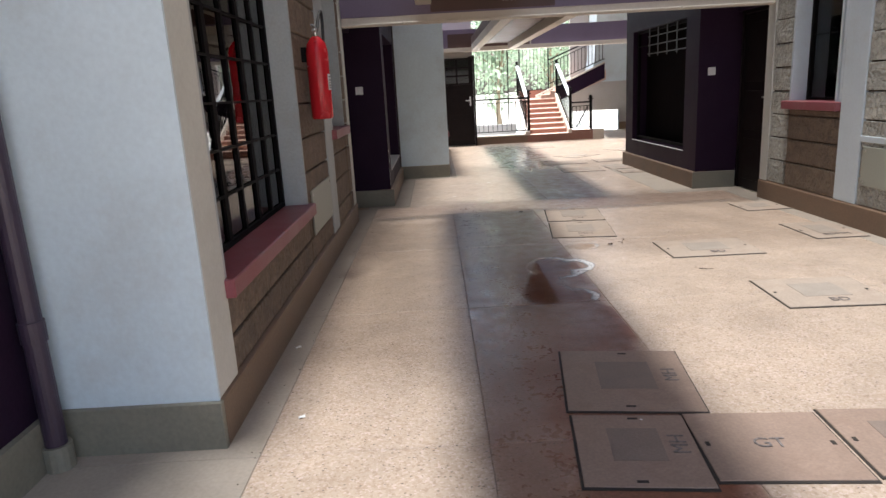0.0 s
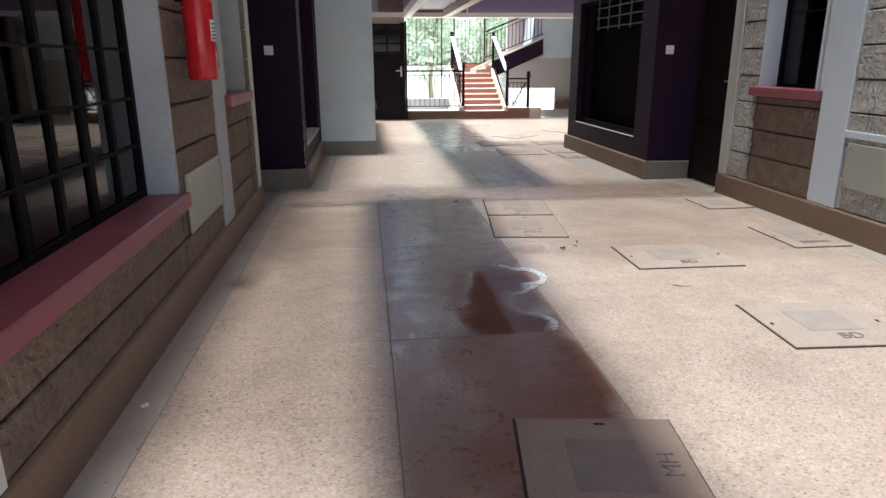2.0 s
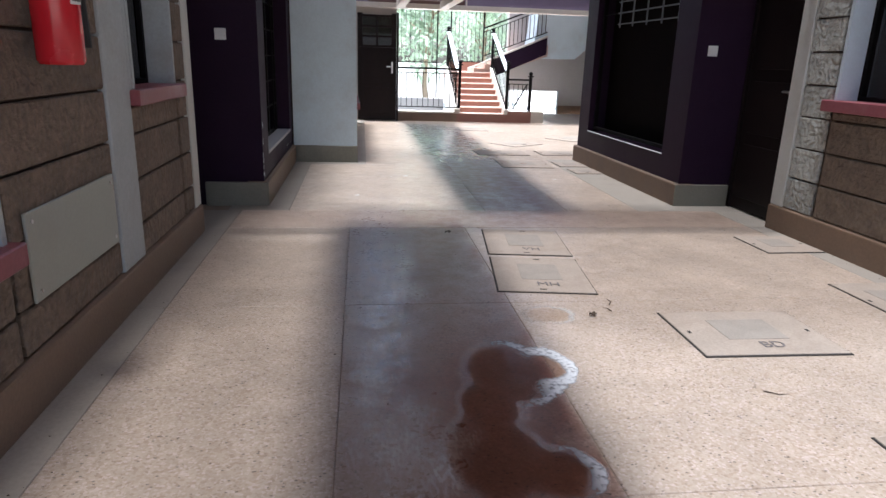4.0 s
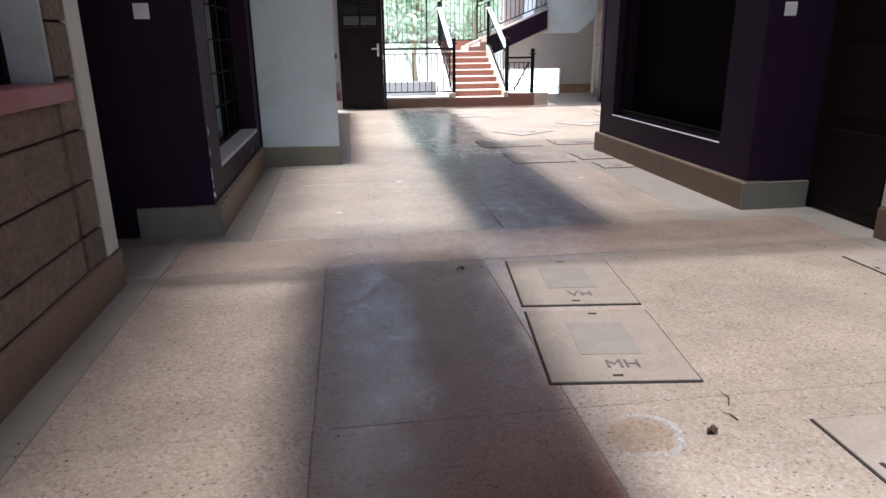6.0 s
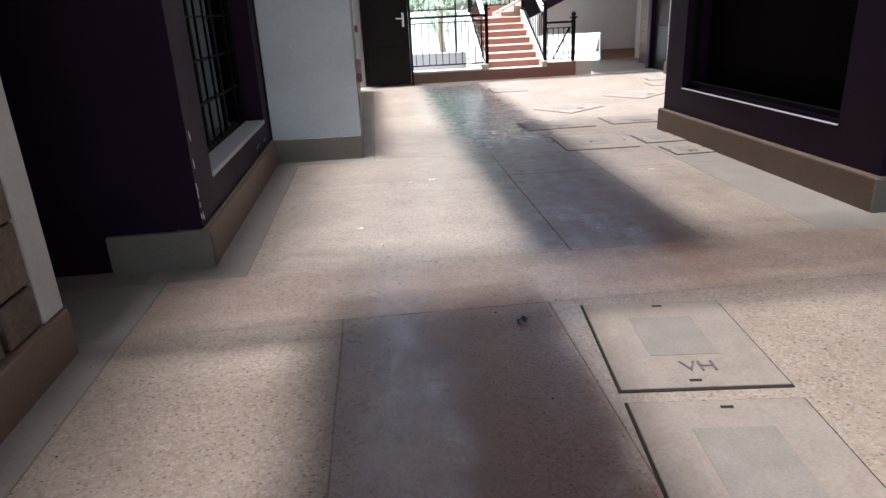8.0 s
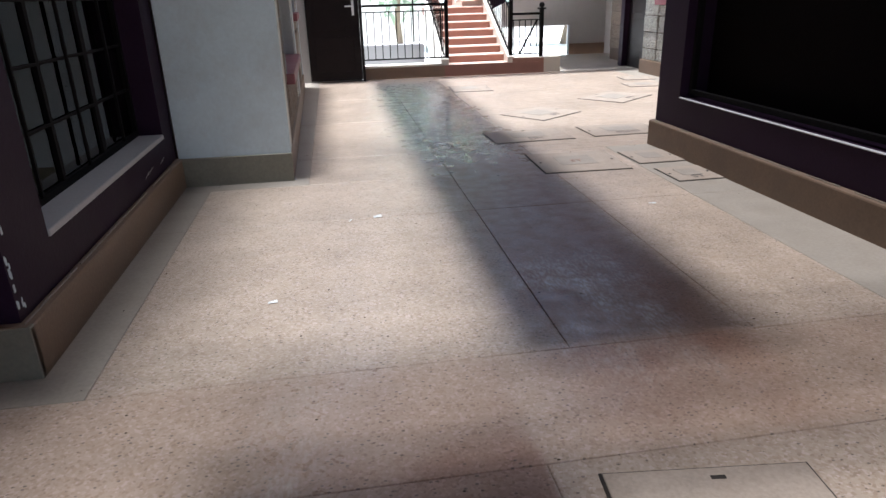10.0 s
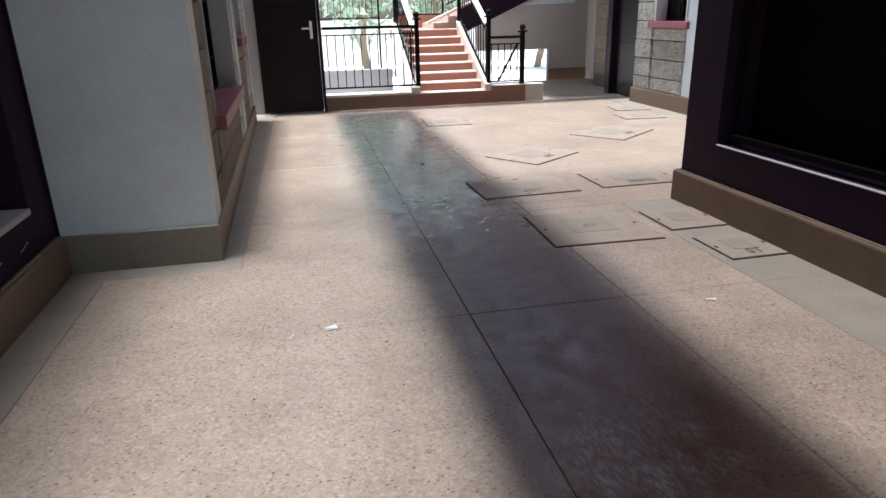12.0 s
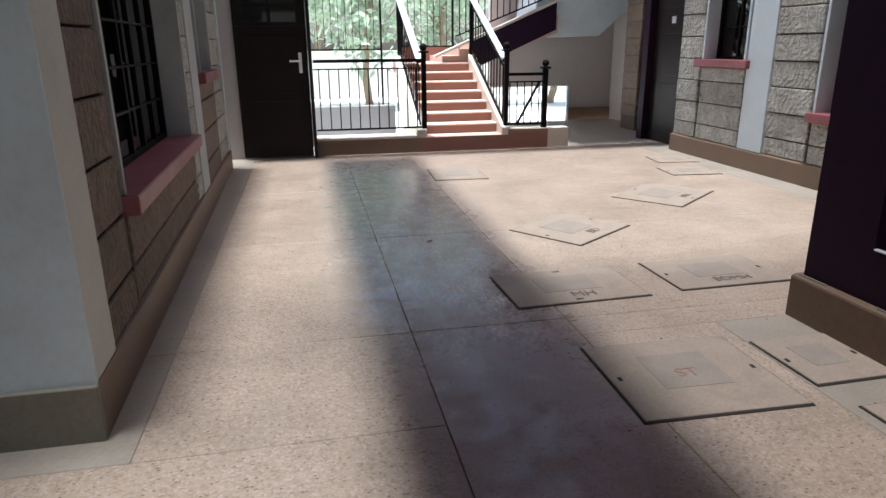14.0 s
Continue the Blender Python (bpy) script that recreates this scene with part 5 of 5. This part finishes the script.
for cx, cy, w, d, rot, text, trot in COVERS:
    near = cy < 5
    c = empty("manhole_cover", cx, cy, 0, "square concrete manhole cover" + (" marked " + text if text else "") + " set in the terrazzo floor", "manhole cover", "manhole covers in the floor")
    c.rotation_euler = (0, 0, radians(rot))
    # dark joint, with the slab's shaded front edge put into the same colour
    part("gap", B(-w / 2 - 0.01, -d / 2 - 0.014, 0.0005, w / 2 + 0.005, d / 2 + 0.004, 0.0035), GAP, c, "dark gap round the cover, wider in front for its shaded edge")
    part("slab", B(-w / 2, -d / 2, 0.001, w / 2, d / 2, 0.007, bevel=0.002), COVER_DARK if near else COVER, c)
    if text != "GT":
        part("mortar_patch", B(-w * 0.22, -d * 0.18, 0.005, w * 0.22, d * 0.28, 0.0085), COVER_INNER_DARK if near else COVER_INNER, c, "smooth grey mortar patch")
    for k in (-1, 1):
        if text in ("MH", "VH"):
            part("lifting_slot", B(-0.02 + 0.02 * k, k * d * 0.44 - 0.007, 0.005, 0.02 + 0.02 * k, k * d * 0.44 + 0.007, 0.0082), GAP, c)
        else:
            part("lifting_slot", B(k * w * 0.44 - 0.008, -0.014, 0.005, k * w * 0.44 + 0.008, 0.014, 0.0082), GAP, c)
    if text:
        if trot == 1:
            m = pose(0, 0, 0.0095)
        elif trot:
            m = pose(w * 0.36, d * 0.05, 0.0095, 0, 0, trot)
        else:
            m = pose(w * 0.04, -d * 0.31, 0.0095)
        lettering(text, 0.092 if len(text) < 3 else 0.08, RUST if text == "ST" and trot == 1 else INK, c, m)

# light switches
for x, y, nm in ((-0.213, 9.48, "w"), (3.977, 9.513, "e")):
    s = empty("light_switch", x, y, 1.392, "white plastic light switch on the aubergine wall", "light switch", "light switches")
    part("plate", B(-0.045, -0.01, -0.045, 0.045, 0, 0.045, bevel=0.004), SWITCH, s)
    part("rocker", B(-0.012, -0.014, -0.018, 0.012, -0.01, 0.018, bevel=0.002), SWITCH, s)

# fire extinguisher
fx = empty("fire_extinguisher", -0.145, 6.36, 1.19, "red fire extinguisher hung on the stone wall", "fire extinguisher")
bm = bmesh.new()
prof = [(0.0, 0.0), (0.07, 0.0), (0.078, 0.015), (0.078, 0.46), (0.066, 0.52), (0.04, 0.555), (0.026, 0.57), (0.0, 0.57)]
vs = [[bm.verts.new((r * math.cos(a * math.pi / 14), r * math.sin(a * math.pi / 14), z)) for a in range(28)] for r, z in prof[1:-1]]
for a, b in zip(vs, vs[1:]):
    for i in range(28):
        f = bm.faces.new((a[i], a[(i + 1) % 28], b[(i + 1) % 28], b[i]))
        f.smooth = True
bm.faces.new(vs[0][::-1]); bm.faces.new(vs[-1])
part("cylinder", bm, RED, fx)
part("valve", tube(bmesh.new(), (0, 0, 0.57), (0, 0, 0.625), 0.018, 12), CHROME, fx, "chrome valve")
part("lever", bar(bmesh.new(), (0.0, -0.1, 0.64), (0.0, 0.06, 0.615), 0.02, 0.008), CHROME, fx)
part("lever", bar(bmesh.new(), (0.0, -0.08, 0.605), (0.0, 0.05, 0.605), 0.02, 0.008), CHROME, fx)
part("bracket", B(-0.125, -0.02, 0.4, -0.07, 0.02, 0.5), BLACK, fx)
bm = bmesh.new()
cols = [[bm.verts.new((0.0795 * math.cos(radians(a)), 0.0795 * math.sin(radians(a)), z)) for z in (0.2, 0.31)] for a in range(-32, 29, 6)]
for a, b in zip(cols, cols[1:]):
    bm.faces.new((a[0], b[0], b[1], a[1]))
label_sheet = part("sticker", bm, PAPER, fx, "white inspection sticker with dark print")
for z0, a0, a1 in ((0.29, -26, 22), (0.268, -26, 10), (0.25, -26, 16), (0.232, -26, 4), (0.214, -26, 12)):
    bm = bmesh.new()
    cols = [[bm.verts.new((0.0803 * math.cos(radians(a)), 0.0803 * math.sin(radians(a)), z)) for z in (z0 - 0.004, z0 + 0.004)] for a in range(a0, a1 + 1, 6)]
    for a, b in zip(cols, cols[1:]):
        bm.faces.new((a[0], b[0], b[1], a[1]))
    part("print_line", bm, INK, label_sheet)
bm = bmesh.new()
prev = None
for k in range(25):
    a = k / 24
    p = Vector((0.01 + 0.02 * a, 0.02 + 0.2 * math.sin(a * 2.6), 0.61 + 0.16 * math.sin(a * 3.6) - 0.02 * a))
    if prev is not None:
        tube(bm, prev, p, 0.011, 8)
    prev = p
tube(bm, prev, prev + Vector((0, 0.0, -0.1)), 0.011, 8)
part("hose", bm, RUBBER, fx, "black rubber hose")
part("nozzle", tube(bmesh.new(), prev + Vector((0, 0, -0.46)), prev + Vector((0, 0, -0.08)), 0.03, 14, 0.018), RUBBER, fx)

# puddle with two lobes and a pale broken rim, and a dried stain
def two_lobes(p, q, w0, w1, seed, n=30, k=1.0):
    rng = random.Random(seed)
    ph = [rng.uniform(0, 6.283) for _ in range(4)]
    p, q = Vector(p), Vector(q)
    d = q - p
    nrm = Vector((-d.y, d.x)).normalized()
    left, right = [], []
    for i in range(n + 1):
        u = i / n
        cap = max(0.0, 1 - (2 * u - 1) ** 4) ** 0.5
        w = (w0 * (1 - u) + w1 * u) * cap * (1 - 0.3 * math.exp(-((u - 0.55) / 0.13) ** 2))
        c = p + d * u
        left.append(c + nrm * k * w * (1 + 0.16 * math.sin(9 * u + ph[0]) + 0.08 * math.sin(23 * u + ph[1])))
        right.append(c - nrm * k * w * (1 + 0.16 * math.sin(8 * u + ph[2]) + 0.08 * math.sin(21 * u + ph[3])))
    return left, right


pp, qq = (1.27, 5.12), (1.67, 6.75)
left, right = two_lobes(pp, qq, 0.36, 0.33, 4)


def lobe(i0, i1, z):
    bm = bmesh.new()
    va = [bm.verts.new((v.x, v.y, z)) for v in left[i0:i1 + 1]]
    vb = [bm.verts.new((v.x, v.y, z)) for v in right[i0:i1 + 1]]
    for i in range(len(va) - 1):
        bm.faces.new((va[i], vb[i], vb[i + 1], va[i + 1]))
    bmesh.ops.remove_doubles(bm, verts=bm.verts, dist=0.0005)
    return bm


puddle = tagged(mesh_ob("puddle", lobe(0, 30, 0.0035), WATER), "shallow brown puddle with a pale foamy rim on the floor", "puddle", kind="stuff")


def blob(bm, cx, cy, rx, ry, seed, z, n=36, wob=0.12, k0=0.0):
    rng = random.Random(seed)
    ph = [rng.uniform(0, 6.283) for _ in range(3)]
    outer, inner = [], []
    for i in range(n):
        a = 2 * math.pi * i / n
        f = 1 + wob * (math.sin(2 * a + ph[0]) + 0.5 * math.sin(3 * a + ph[1]) + 0.3 * math.sin(5 * a + ph[2]))
        outer.append(bm.verts.new((cx + rx * f * math.cos(a), cy + ry * f * math.sin(a), z)))
        if k0:
            inner.append(bm.verts.new((cx + k0 * rx * f * math.cos(a), cy + k0 * ry * f * math.sin(a), z)))
    if not k0:
        bm.faces.new(outer)
        return bm
    for i in range(n):
        j = (i + 1) % n
        bm.faces.new((outer[i], outer[j], inner[j], inner[i]))
    return bm


tagged(mesh_ob("dried_puddle", blob(bmesh.new(), 1.845, 6.87, 0.24, 0.19, 5, 0.003), STAIN), "brown dried stain with a pale rim on the floor", "stain", kind="stuff")

# dropped leaves, twigs and scraps of paper
def leaf_litter(x, y, rot, size, material, label, name="dry_leaf"):
    bm = bmesh.new()
    n = 6
    mid_v = [bm.verts.new((size * (i / n - 0.5), 0, 0.004 + 0.012 * math.sin(i / n * 3.1))) for i in range(n + 1)]
    for s2 in (1, -1):
        ev = [bm.verts.new((size * (i / n - 0.5), s2 * size * 0.3 * math.sin(max(0.02, i / n) * 3.05), 0.012 + 0.01 * math.sin(i * 1.7))) for i in range(n + 1)]
        for i in range(n):
            bm.faces.new((mid_v[i], mid_v[i + 1], ev[i + 1], ev[i]) if s2 > 0 else (mid_v[i + 1], mid_v[i], ev[i], ev[i + 1]))
    ob = tagged(mesh_ob(name, bm, material), label, "leaf", "dry leaves on the floor")
    ob.location, ob.rotation_euler = (x, y, 0.001), (0, 0, radians(rot))


for x, y, r, sz in ((2.08, 6.85, 20, 0.05), (1.54, 8.52, 35, 0.06), (2.3, 13.9, 20, 0.035)):
    leaf_litter(x, y, r, sz, DRY, "small curled brown dry leaf on the floor")
for x, y, r, L in ((2.22, 6.99, 60, 0.09), (2.5, 6.02, -35, 0.1), (2.2, 6.9, 100, 0.06)):
    bm = bmesh.new()
    a = radians(r)
    tube(bm, (x, y, 0.004), (x + 0.6 * L * math.cos(a), y + 0.6 * L * math.sin(a), 0.005), 0.0025, 6)
    tube(bm, (x + 0.6 * L * math.cos(a), y + 0.6 * L * math.sin(a), 0.005), (x + L * math.cos(a + 0.3), y + L * math.sin(a + 0.3), 0.004), 0.002, 6, 0.001)
    tagged(mesh_ob("twig", bm, DRY), "thin brown twig on the floor", "twig", "twigs on the floor")
for x, y, r, w, h in ((1.38, 10.96, 8, 0.05, 0.035), (3.03, 10.82, -20, 0.045, 0.02), (1.22, 10.92, 60, 0.035, 0.006), (-0.16, 4.92, 30, 0.03, 0.025), (0.86, 9.9, 4, 0.04, 0.02), (0.02, 4.1, 15, 0.03, 0.02), (1.42, 3.9, 0, 0.03, 0.025)):
    bm = bmesh.new()
    v = [bm.verts.new(c) for c in ((-w / 2, -h / 2, 0.003), (w / 2, -h / 2 * 0.8, 0.004), (w / 2 * 0.9, h / 2, 0.009), (0, h / 2 * 1.1, 0.005), (-w / 2, h / 2 * 0.9, 0.003))]
    bm.faces.new(v)
    bmesh.ops.solidify(bm, geom=bm.faces[:], thickness=0.001)
    ob = tagged(mesh_ob("paper_scrap", bm, PAPER), "small crumpled white paper scrap on the floor", "paper scrap", "paper scraps on the floor")
    ob.location, ob.rotation_euler = (x, y, 0.0), (0, 0, radians(r))
rng = random.Random(9)
verts, faces = [], []
for _ in range(420):
    x, y = rng.uniform(-0.1, 4.1), rng.uniform(3.2, 17.3)
    if x < 0.2 and y > 9.3 or x < 0.9 and y > 11.9 or x > 3.7 and y > 9.4:
        continue
    if rng.random() < 0.45:
        x = rng.choice([-0.12, 4.15]) + rng.uniform(-0.05, 0.05) if y < 8.5 else x
    b = len(verts)
    r0 = rng.uniform(0.002, 0.006)
    for k in range(5):
        a = 6.283 * k / 5
        verts.append((x + r0 * math.cos(a), y + r0 * 0.7 * math.sin(a), 0.0005))
    verts.append((x, y, 0.0005 + r0 * 0.7))
    faces += [(b + k, b + (k + 1) % 5, b + 5) for k in range(5)]
me = bpy.data.meshes.new("grit")
me.from_pydata(verts, [], faces)
me.materials.append(DRY)
tagged(new("grit", me), "dark grit and crumbs scattered on the floor", "grit", kind="stuff")
